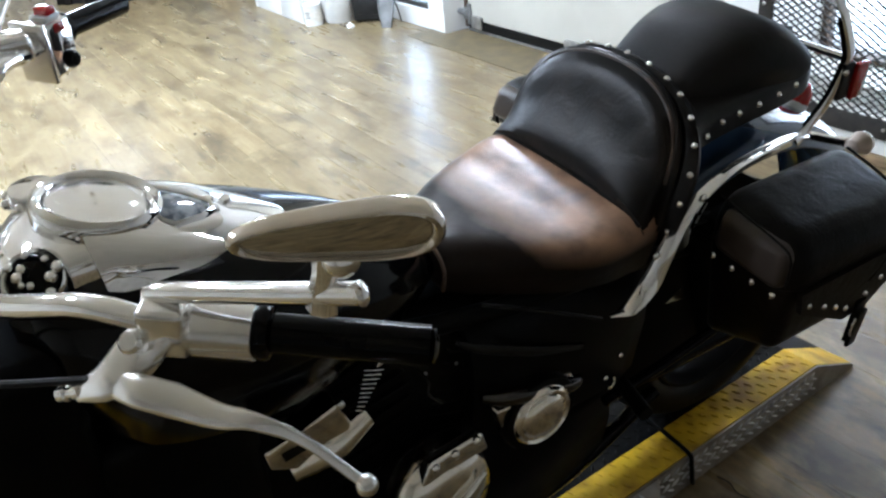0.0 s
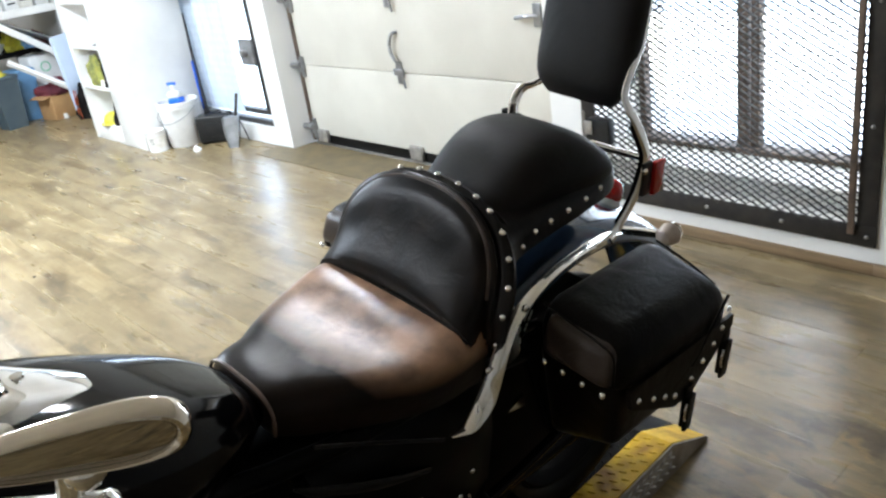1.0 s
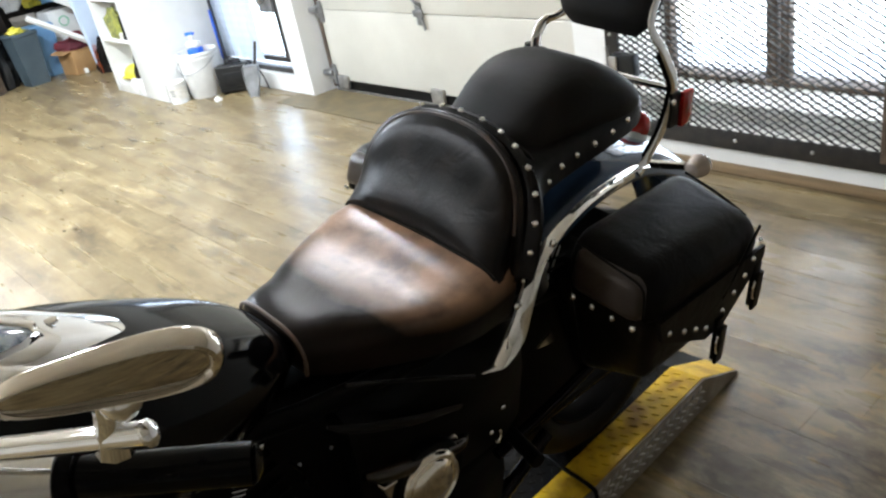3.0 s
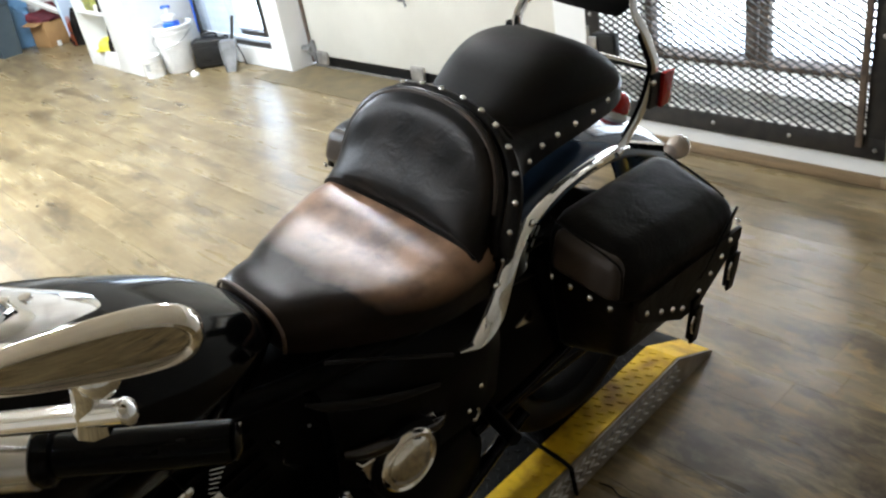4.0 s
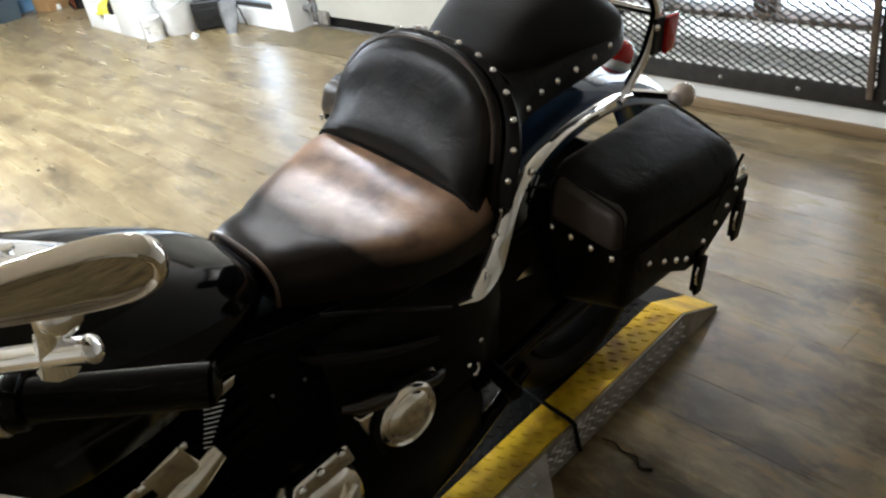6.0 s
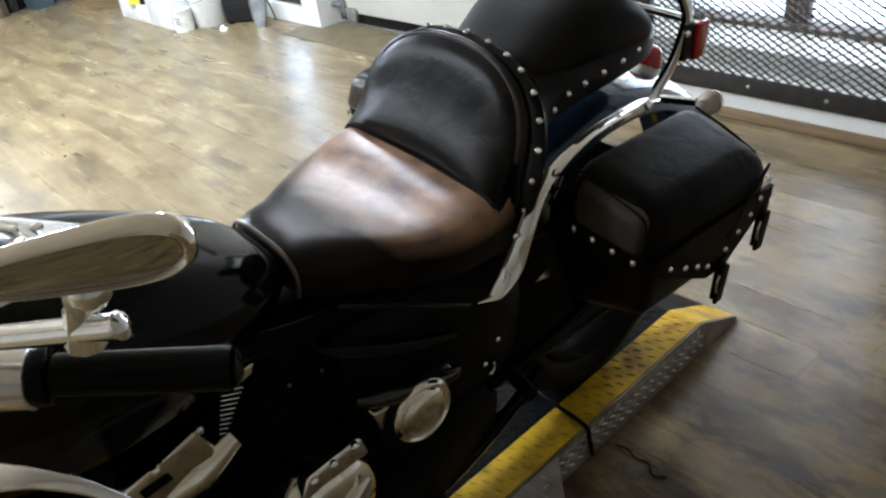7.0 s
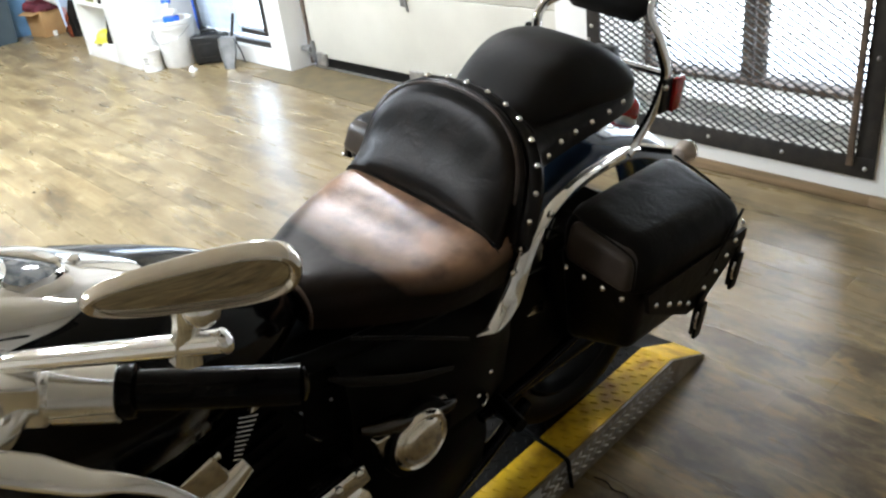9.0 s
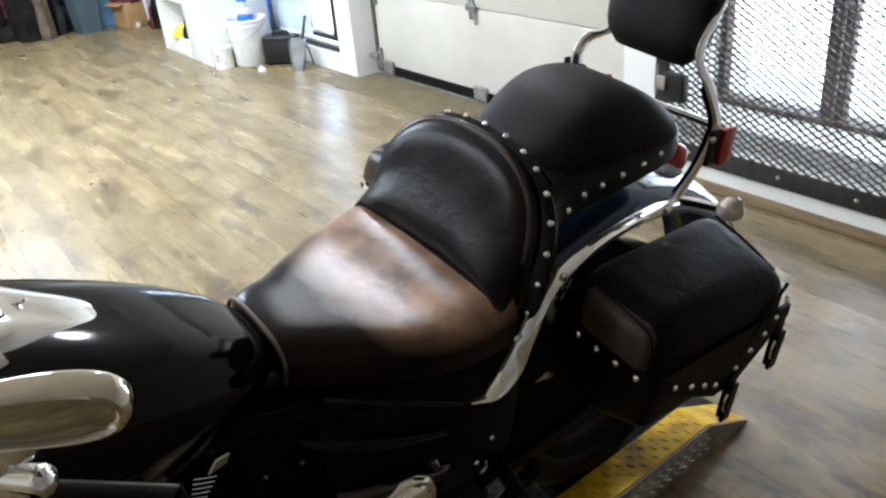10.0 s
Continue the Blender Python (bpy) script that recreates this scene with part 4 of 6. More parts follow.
def treads(x0, x1, y0, y1, place, step=0.040, turns=(-45, 45), keep=lambda x, y: True, size=(0.0145, 0.0045, 0.0024)):
    bm = bmesh.new()
    i = 0
    y = y0
    while y < y1:
        x = x0 + (step / 2 if i % 2 else 0)
        while x < x1:
            if keep(x, y):
                lozenge(bm, place(x, y) @ pose(0, 0, 0, 0, 0, turns[i % 2]), *size)
            x += step
        y += step / 2
        i += 1
    return bm


ob = part("tread_pattern", treads(PX1 - 0.09, PX1 - 0.006, -0.6, PY1 - 0.01, lambda x, y: pose(x, y, PZ), 0.046, (20, 20), size=(0.013, 0.0045, 0.003)), YELLOW, plat, "raised yellow tread lozenges", smooth=False)
tagged(ob, kind="stuff")
ob = part("tread_pattern", treads(PX0 + 0.115, PX1 - 0.11, -0.3, PY1 - 0.01, lambda x, y: pose(x, y, PZ - 0.002)), BLACKPLATE, plat, "raised black tread lozenges", smooth=False)
tagged(ob, kind="stuff")
ob = part("tread_pattern", treads(0.026, PZ - 0.012, -0.5, PY1, lambda x, y: pose(PX1 + 0.007, y, x, 0, 90, 0), 0.034, (62, 118), size=(0.017, 0.0045, 0.004)), GALV, plat, "raised steel tread lozenges", smooth=False)
tagged(ob, kind="stuff")
wing = thing("step_plate", pose(-0.985, 0.961, 0, 0, 0, 3.1), "bare steel diamond-plate side step beside the platform", "step")
part("plate", hexa([(PX1 + 0.010, -1.2, 0.0), (PX1 + 0.22, -1.2, 0.0), (PX1 + 0.22, 0.03, 0.0), (PX1 + 0.010, 0.235, 0.0)], [(PX1 + 0.010, -1.2, 0.10), (PX1 + 0.22, -1.2, 0.10), (PX1 + 0.22, 0.03, 0.10), (PX1 + 0.010, 0.235, 0.10)], 0.003), PLATE, wing)
ob = part("tread_pattern", treads(PX1 + 0.03, PX1 + 0.20, -0.5, 0.20, lambda x, y: pose(x, y, 0.1), 0.044, (0, 90), lambda x, y: y < 0.21 - 0.98 * (x - PX1 - 0.01)), GALV, wing, "raised steel tread lozenges", smooth=False)
tagged(ob, kind="stuff")
cord = solid("power_cord", tube([(-0.1, 0.39, PZ + 0.006), (0.07, 0.362, PZ + 0.006), (PX1 + 0.003, 0.347, PZ + 0.005), (PX1 + 0.015, 0.346, 0.08), (PX1 + 0.016, 0.350, 0.03), (PX1 + 0.014, 0.356, 0.007)], 0.006, 8, 4),
             RUBBER, "black power cord lying across the platform edge", "cable", m=pose(-0.985, 0.961, 0, 0, 0, 3.1))

wire = solid("loose_thread", tube([(-0.80, 1.393, 0.003), (-0.765, 1.40, 0.003), (-0.735, 1.388, 0.003), (-0.70, 1.395, 0.003), (-0.67, 1.372, 0.003), (-0.643, 1.385, 0.003)], 0.0018, 6, 4), RUBBER, "thin black thread lying on the floor by the platform", "thread")

# ---- motorcycle ----
# local axes: x to its left side, y to its rear, z up from the deck
bike = thing("motorcycle", pose(-1.0, 0.9775, PZ, 0, 9.0, 1.5), "black cruiser motorcycle with studded leather seat and two saddlebags", "motorcycle")


def mirrored(bm):
    bmesh.ops.scale(bm, vec=(-1, 1, 1), verts=bm.verts)
    return bm


def stud_mesh(r=0.0062):
    return finish("stud", lathe([(0, -0.002), (r, -0.002), (r, 0.0), (r * 0.86, r * 0.35), (r * 0.5, r * 0.62), (0, r * 0.72)], 12), CHROME)


STUD = stud_mesh()


def stud(parent, at, way):
    ob = new("stud", STUD)
    ob.parent = parent
    ob.matrix_local = aim(at, way)
    return ob


# rider's seat: cushion, bucket back, studded band
SEAT = [(-0.322, 0.060, 0.848, 0.80), (-0.314, 0.088, 0.864, 0.79), (-0.285, 0.108, 0.868, 0.78), (-0.235, 0.130, 0.862, 0.768), (-0.17, 0.162, 0.853, 0.758),
        (-0.10, 0.190, 0.850, 0.75), (-0.03, 0.203, 0.862, 0.745), (0.05, 0.202, 0.866, 0.745)]
rings = [arch(y, w, zt, zb, 3.8 + 6.0 * min(1, max(0, (y + 0.24) / 0.12)), 61) for y, w, zt, zb in dense(SEAT, 5)]
seat = part("rider_seat", loft(rings), WORNSHEEN, bike, "worn brown-black leather cushion")
piping = [arch(-0.312, 0.094, 0.866, 0.79, 3.4, 21)[i] + Vector((0, -0.004, 0.002)) for i in range(21)]
part("piping", tube(piping, 0.0036, 8, 2), RUBBEDSHEEN, seat, "rubbed leather edge, lightened to paint its highlight")


def back_arch(f, grow=0.0, back=0.0, drop=0.0, k=0.0):
    """The bucket back's rim at k = 0, the studded line behind it at k = 1: f from -1 (right foot) over the crown to 1 (left foot)."""
    a = f * math.pi / 2
    c = max(math.cos(a), 0.0)
    s = math.sin(a)
    w, p, y0, y1, z0, z1, q = (u + (v - u) * k for u, v in ((0.193, 0.225), (0.883, 0.92), (0.041, 0.044), (0.075, 0.100), (0.841, 0.850), (0.2085, 0.1985), (0.54, 0.62)))
    return Vector(((w + grow) * math.copysign(abs(s) ** p, s), y0 + y1 * c ** 0.8 + back, z0 + (z1 + grow) * c ** q - drop))


COLS = 45
fs = [-1 + 2 * i / (COLS - 1) for i in range(COLS)]


def crease_at(f):
    return Vector((0.208 * f, 0.004 * math.cos(f * 2.4), 0.862 - 0.012 * f ** 6))


rings = []
for k in range(17):
    t = k / 16
    row = []
    for f in fs:
        swell = (0.020 * math.sin(math.pi * t) ** 0.5 - 0.013 * math.sin(math.pi * t) ** 2) * (1 - f ** 6)
        q = crease_at(f).lerp(back_arch(f), t ** 0.95)
        roll = max(0.0, 1 - k / 2)
        row.append(q + Vector((0, -swell * 0.9 + 0.014 * roll, swell * 0.4 - 0.014 * roll)))
    rings.append(row)
for out, k, drop in ((0.003, 0.10, -0.002), (0.005, 0.22, -0.001), (0.005, 0.36, 0.001), (0.003, 0.48, 0.006), (-0.003, 0.54, 0.014)):
    rings.append([back_arch(f, out, 0, drop, k) for f in fs])
rings.append([Vector((q.x, q.y + 0.05, 0.78)) for q in rings[-1]])
part("bucket_back", loft(rings, caps=False, loop=False), BACKLEATHER, bike, "black leather bucket back")
# thin tube added along the rim: rubbed leather plus its highlight as colour
RIMSHEEN = mat("rubbed_rim_highlight", (0.060, 0.040, 0.029), 0.34, 0, (0.016, 0.011, 0.009), 26, bump=0.12, bump_scale=240, rough_var=0.1, spec=0.45)
part("rim_highlight", tube([tuple(back_arch(f, 0.0005, 0, 0.001, 0.03)) for f in fs[2:-2:2]], 0.0042, 8, 2), RIMSHEEN, bike, "rubbed rim of the bucket back with its highlight painted in")
# black tube along the crease, drawing the shade under the bucket's lip
part("crease", tube([tuple(crease_at(f) + Vector((0, 0.006, 0.001))) for f in fs[1:-1:3]], 0.0034, 8, 2), RUBBER, seat, "black strip drawing the shade in the seat crease")
rings = []
for out, k, drop in ((-0.005, 0.46, 0.016), (0.001, 0.53, 0.008), (0.004, 0.70, 0.003), (0.005, 1.0, 0.0), (0.004, 1.28, 0.002), (0.0, 1.5, 0.010), (-0.02, 1.6, 0.03)):
    rings.append([back_arch(f, out - 0.03 * max(0, -f - 0.28), 0, drop + 0.035 * max(0, -f - 0.28), k) for f in fs])
rings.append([Vector((q.x, q.y + 0.03, 0.78)) for q in rings[-1]])
band = part("stud_band", loft(rings, caps=False, loop=False), LEATHER, bike, "black leather band with chrome studs")
for k, slip in zip(range(-2, 8), (0, 0, -0.1, -0.14, -0.12, -0.18, -0.02, 0.18, 0.28, 0.15)):
    f = 0.1325 * (k + slip)
    p, q = back_arch(f, 0.005, 0, 0, 1.0), back_arch(f, 0.03, 0, 0, 1.0)
    stud(band, p, (q - p) + Vector((0, -0.008, 0.006)))

for p in ((0.222, 0.049, 0.838), (0.224, 0.026, 0.797)):
    stud(band, p, (1, -0.2, 0.2))

# pillion
PIL = [(0.160, 0.103, 0.981, 0.930), (0.171, 0.114, 0.996, 0.930), (0.193, 0.118, 1.015, 0.932), (0.231, 0.124, 1.046, 0.936), (0.278, 0.134, 1.075, 0.940), (0.339, 0.145, 1.089, 0.944), (0.424, 0.152, 1.076, 0.946),
       (0.486, 0.141, 1.040, 0.948), (0.524, 0.110, 1.000, 0.950), (0.546, 0.064, 0.972, 0.950), (0.556, 0.02, 0.960, 0.950)]
pil = part("pillion_seat", loft([arch(y, w, zt, zb, 3.45, 41, 0.86) for y, w, zt, zb in dense(PIL, 5)]), MATTE, bike, "black leather passenger pad")
welt = [arch(0.178, 0.148, 1.010, 0.932, 2.9, 21, 0.9)[i] + Vector((0, -0.004, 0.003)) for i in range(21)]
part("welt", tube(welt, 0.0045, 8, 2), LEATHER, pil)
SK = [(0.13, 0.180, 0.995, 0.915), (0.18, 0.158, 0.996, 0.925), (0.28, 0.152, 0.996, 0.932), (0.38, 0.150, 0.996, 0.936), (0.48, 0.138, 0.99, 0.938), (0.55, 0.10, 0.98, 0.938), (0.58, 0.05, 0.97, 0.938)]
skirt = part("pillion_skirt", loft([arch(y, w, zt, zb, 5, 25, 1.0) for y, w, zt, zb in dense(SK, 5)]), LEATHER, bike)
for y, x, z in ((0.190, 0.158, 0.945), (0.228, 0.1555, 0.960), (0.275, 0.153, 0.962), (0.328, 0.152, 0.964), (0.385, 0.150, 0.966), (0.440, 0.144, 0.968)):
    for s in (1, -1):
        stud(skirt, (s * x, y, z), (s, 0, 0.25))

# tank, console and dial
TANK = [(-0.322, 0.075, 0.858, 0.80), (-0.36, 0.108, 0.893, 0.785), (-0.42, 0.142, 0.930, 0.77), (-0.50, 0.170, 0.970, 0.755), (-0.60, 0.186, 1.014, 0.75), (-0.70, 0.188, 1.044, 0.755),
        (-0.80, 0.175, 1.056, 0.78), (-0.87, 0.140, 1.046, 0.82), (-0.91, 0.085, 1.025, 0.87)]
tank = part("fuel_tank", loft([arch(y, w, zt, zb, 3.3, 41, 0.72) for y, w, zt, zb in dense(TANK, 5)]), TANKPAINT, bike, "gloss black fuel tank")
CON = [(-0.522, 0.018, 0.962), (-0.528, 0.036, 0.970), (-0.545, 0.050, 0.982), (-0.60, 0.066, 1.014), (-0.66, 0.082, 1.046), (-0.76, 0.092, 1.076), (-0.85, 0.088, 1.074), (-0.90, 0.058, 1.05)]
con = part("console", loft([arch(y, w, zt + 0.012, zt - 0.04, 3.2, 25, 1.0) for y, w, zt in dense(CON, 4)]), CHROME, tank, "chrome tank console")
DM = Matrix.Translation((0.0, -0.768, 1.094)) @ pose(0, 0, 0, -14, 0, 0)
part("dial_bezel", lathe([(0.060, -0.03), (0.078, -0.03), (0.0785, -0.006), (0.076, 0.002), (0.071, 0.006), (0.066, 0.004), (0.062, -0.001), (0.060, -0.006)], 64, DM), CHROME, tank, "chrome dial bezel")
part("dial_face", lathe([(0, -0.010), (0.061, -0.010), (0.061, -0.007), (0, -0.007)], 48, DM), DIAL, tank, "pale dial face")
part("dial_glass", lathe([(0, 0.0078), (0.02, 0.0073), (0.042, 0.0043), (0.055, 0.0008), (0.0605, -0.0035), (0.0618, -0.0035), (0.0556, 0.002), (0.0425, 0.0055), (0.02, 0.0085), (0, 0.009)], 48, DM), DIALGLASS, tank).visible_shadow = False
LENS = [(-0.024, -0.702), (0.020, -0.712), (0.054, -0.708), (0.062, -0.696), (0.050, -0.664), (0.034, -0.642), (0.022, -0.642), (0.0, -0.668)]


def lens_ring(grow, lift):
    cx, cy = 0.024, -0.685
    return [Vector((cx + (x - cx) * grow, cy + (y - cy) * grow, 1.066 - 0.36 * ((y - cy) * grow) - 2.2 * (cx + (x - cx) * grow) ** 2 + lift)) for x, y in LENS]


part("lens_rim", loft([lens_ring(1.22, -0.02), lens_ring(1.22, 0.004), lens_ring(1.10, 0.008), lens_ring(1.0, 0.005), lens_ring(1.0, -0.02)], caps=False), CHROME, tank)
part("warning_lens", loft([lens_ring(1.0, -0.02), lens_ring(0.99, 0.004), lens_ring(0.7, 0.007), lens_ring(0.3, 0.008)]), SILVERDIAL, tank, "dark triangular warning-light lens")
NEEDLE = pose(0, 0, 0, 0, 0, 35)
part("needle", box((-0.0015, -0.004, -0.0066), (0.0015, 0.045, -0.0056)), INK, tank, smooth=False).matrix_local = DM @ NEEDLE
for k in range(24):
    a = radians(-130 + 260 * k / 23)
    part("dial_mark", box((-0.0008, 0.048 if k % 4 else 0.043, -0.0068), (0.0008, 0.056, -0.0062)), INK, tank, smooth=False).matrix_local = DM @ pose(0, 0, 0, 0, 0, math.degrees(a))
part("ignition_knob", lathe([(0.030, -0.02), (0.032, 0.0), (0.030, 0.012), (0.024, 0.018), (0.020, 0.014), (0.012, 0.015), (0.0, 0.016)], 28, aim((0.075, -0.868, 1.060), (0.5, -0.35, 0.8))), PAINT, tank, "gloss black ignition switch knob")
part("knob_bezel", lathe([(0.031, -0.02), (0.038, -0.02), (0.039, 0.004), (0.036, 0.009), (0.032, 0.006)], 28, aim((0.075, -0.868, 1.060), (0.5, -0.35, 0.8))), CHROME, tank)
for k in range(11):
    b, r = 2.4 * k, (0.026, 0.012, 0.034)[k % 3]
    part("bezel_bead", ball(aim((0.075, -0.868, 1.060), (0.5, -0.35, 0.8)) @ Vector((r * math.cos(b), r * math.sin(b), 0.017)), 0.0075 - 0.001 * (k % 4), 1, 10, 6), CHROME, tank)
part("filler_cap", lathe([(0.034, 0), (0.034, 0.016), (0.028, 0.024), (0, 0.026)], 24, Matrix.Translation((-0.075, -0.83, 1.072))), CHROME, tank)
for k in range(9):
    a = 2 * math.pi * k / 9
    part("cap_knurl", ball((-0.075 + 0.034 * math.cos(a), -0.83 + 0.034 * math.sin(a), 1.084), 0.007, 1, 8, 6), CHROME, tank)
for x, y, z in ((0.012, -0.640, 1.050), (0.0, -0.612, 1.034)):
    part("console_screw", lathe([(0.009, 0), (0.008, 0.004), (0, 0.005)], 12, Matrix.Translation((x, y, z))), CHROME, tank)
rings = []
for y, x0, z0, x1, z1, b in ((-0.806, 0.072, 1.092, 0.116, 1.040, 0.006), (-0.780, 0.072, 1.092, 0.121, 1.032, 0.010), (-0.735, 0.074, 1.078, 0.122, 1.034, 0.009), (-0.690, 0.084, 1.060, 0.120, 1.032, 0.006), (-0.655, 0.094, 1.044, 0.112, 1.036, 0.003)):
    o, u = Vector((x0, y, z0)), Vector((x1, y + 0.004, z1))
    out = Vector((z0 - z1, 0, x1 - x0)).normalized()
    bow = [o.lerp(u, k / 6) + out * b * math.sin(math.pi * k / 6) ** 0.7 for k in range(7)]
    rings.append(bow + [q - out * 0.006 for q in reversed(bow)])
part("console_wing", loft(smooth_rows(rings, 4)), CHROME, tank, "polished side wing of the console")
part("yoke_plate", loft([[(0.03, -0.80, 1.03), (0.16, -0.76, 0.985), (0.16, -0.74, 0.975), (0.03, -0.72, 1.03)], [(0.03, -0.80, 1.045), (0.17, -0.76, 1.0), (0.17, -0.74, 0.99), (0.03, -0.72, 1.045)]]), CHROME, tank)

# rail on the left and right: a flat chrome blade that runs from the seat's foot to the backrest
RAIL = [(0.219, -0.062, 0.704), (0.222, -0.018, 0.702), (0.225, 0.020, 0.738), (0.228, 0.046, 0.802), (0.228, 0.078, 0.860), (0.223, 0.128, 0.889), (0.206, 0.220, 0.899), (0.182, 0.345, 0.884), (0.163, 0.44, 0.866), (0.156, 0.50, 0.848)]
for s in (1, -1):
    bm = tube([(s * x, y, z) for x, y, z in RAIL], [0.004, 0.0145, 0.0180, 0.0150, 0.0120, 0.0105, 0.0095, 0.009, 0.010, 0.011], 14, 6, flat=0.24, up=(-0.83 * s, -0.39, 0.225))
    rail = part("side_rail", bm, CHROME, bike, "polished chrome side rail")
    part("fender_strut", tube([(s * 0.205, 0.130, 0.852), (s * 0.192, 0.22, 0.872), (s * 0.170, 0.34, 0.866), (s * 0.152, 0.44, 0.842)], 0.0055, 10, 4), CHROME, rail, "thin chrome fender strut")
    for x, y, z in ((0.232, 0.112, 0.886), (0.206, 0.165, 0.868)):
        part("rail_bolt", ball((s * x, y, z), 0.008, 0.7, way=(s, 0, 0)), CHROME, rail)

# backrest
bm = bmesh.new()
rings = []
for k in range(13):
    t = k / 12
    z = 1.088 + 0.270 * t
    e = abs(2 * t - 1)
    w = 0.117 * (1 - 0.30 * e ** 6)
    d = 0.036 * (1 - 0.75 * e ** 5)
    yc = 0.552 + 0.060 * t
    ring = []
    for j in range(28):
        a = 2 * math.pi * j / 28
        ring.append(Vector((w * math.copysign(abs(math.cos(a)) ** 0.5, math.cos(a)), yc + d * math.copysign(abs(math.sin(a)) ** 0.7, math.sin(a)), z)))
    rings.append(ring)
BARS = {1: [(0.156, 0.470, 0.843), (0.152, 0.510, 0.862), (0.150, 0.557, 0.903), (0.150, 0.582, 0.955), (0.150, 0.587, 0.997), (0.140, 0.556, 1.066), (0.121, 0.535, 1.130), (0.112, 0.600, 1.22), (0.105, 0.625, 1.33)],
        -1: [(-0.130, 0.490, 0.94), (-0.130, 0.490, 0.99), (-0.130, 0.492, 1.04), (-0.130, 0.498, 1.068), (-0.130, 0.525, 1.088), (-0.120, 0.585, 1.10), (-0.110, 0.61, 1.15), (-0.105, 0.62, 1.22), (-0.105, 0.625, 1.33)]}
pad = part("backrest_pad", loft(rings, bm), MATTE, bike, "thick black leather backrest pad")
for s in (1, -1):
    bar = part("backrest_bar", tube(BARS[s], [0.012, 0.013, 0.013, 0.0125, 0.0125, 0.012, 0.011, 0.010, 0.010], 14, 6, flat=0.28 if s > 0 else 0.7, up=(0, 1, 0.05)), CHROME, bike, "bent flat chrome backrest bar")
    if s > 0:
        part("bar_backing", tube([(p[0] - 0.006, p[1] - 0.008, p[2]) for p in BARS[1][1:6]], 0.010, 10, 5, flat=0.3, up=(0, 1, 0.05)), BLACKMETAL, bar, "black backing strip")
    part("bar_bolt", ball((s * 0.156, 0.580, 0.958), 0.008, 0.7, way=(s, 0, 0)), CHROME, bar)
    ref = part("reflector", box((s * 0.160 - 0.006, 0.604, 0.897), (s * 0.160 + 0.006, 0.643, 0.972), 0.003), RED, bike, "red side reflector")
    part("reflector_frame", box((s * 0.154 - 0.010, 0.574, 0.900), (s * 0.154 + 0.004, 0.606, 0.976), 0.004), CASE, ref)
for q in (Vector((-0.112, 0.488, 1.032)), Vector((-0.148, 0.494, 1.034))):
    part("bar_collar", lathe([(0.0, -0.012), (0.011, -0.012), (0.012, 0.0), (0.011, 0.010), (0.0, 0.012)], 10, aim(q, (0, 0, 1))), BLACKMETAL, bike)
part("cross_bar", tube([(0.146, 0.582, 0.985), (-0.130, 0.560, 0.985)], 0.008, 10, 1), CHROME, bike)

for s in (1, -1):
    part("fender_bracket", hexa([(s * 0.158, 0.345, 0.846), (s * 0.166, 0.345, 0.846), (s * 0.160, 0.460, 0.838), (s * 0.152, 0.460, 0.838)], [(s * 0.156, 0.365, 0.872), (s * 0.164, 0.365, 0.872), (s * 0.158, 0.450, 0.866), (s * 0.150, 0.450, 0.866)], 0.003), CHROME, bike, "polished fender bracket")

# rear fender, lamps
AX, AR = (0.462, 0.335), 0.452
rings = []
for k in range(33):
    a = radians(-45 + 140 * k / 32)
    cy, cz = AX[0] + math.sin(a) * AR, AX[1] + math.cos(a) * AR
    ring = []
    for j in range(17):
        b = math.pi * j / 16
        x, r = 0.110 * math.cos(b), 0.060 * math.sin(b) ** 0.8
        ring.append(Vector((x, cy + math.sin(a) * r, cz + math.cos(a) * r)))
    rings.append(ring)
part("rear_fender", loft(rings, caps=False, loop=False), FENDERREFLECT, bike, "gloss black rear fender, window's blue reflection painted in")
tail = part("tail_light", ball((0.0, 0.690, 0.815), 0.032, 1.3, 18, 10, way=(0, 0.7, 0.5)), RED, bike, "red tail light")
part("tail_light_shell", ball((0.0, 0.675, 0.795), 0.034, 1.2, 18, 10, way=(0, 0.8, 0.3)), PLASTICW, tail)
for s in (1, -1):
    sig = part("turn_signal", ball((s * 0.200, 0.640, 0.806), 0.024, 0.8, 18, 10, way=(0, 1, 0)), CLEAR, bike, "clear turn-signal lens")
    part("signal_shell", lathe([(0.0, -0.036), (0.016, -0.031), (0.024, -0.01), (0.026, 0.0), (0.021, 0.0)], 20, aim((s * 0.200, 0.634, 0.806), (0, 1, 0))), CREAMLENS, sig)
    part("signal_stem", tube([(s * 0.18, 0.615, 0.806), (s * 0.09, 0.60, 0.79)], 0.010, 8, 1), CHROME, sig)


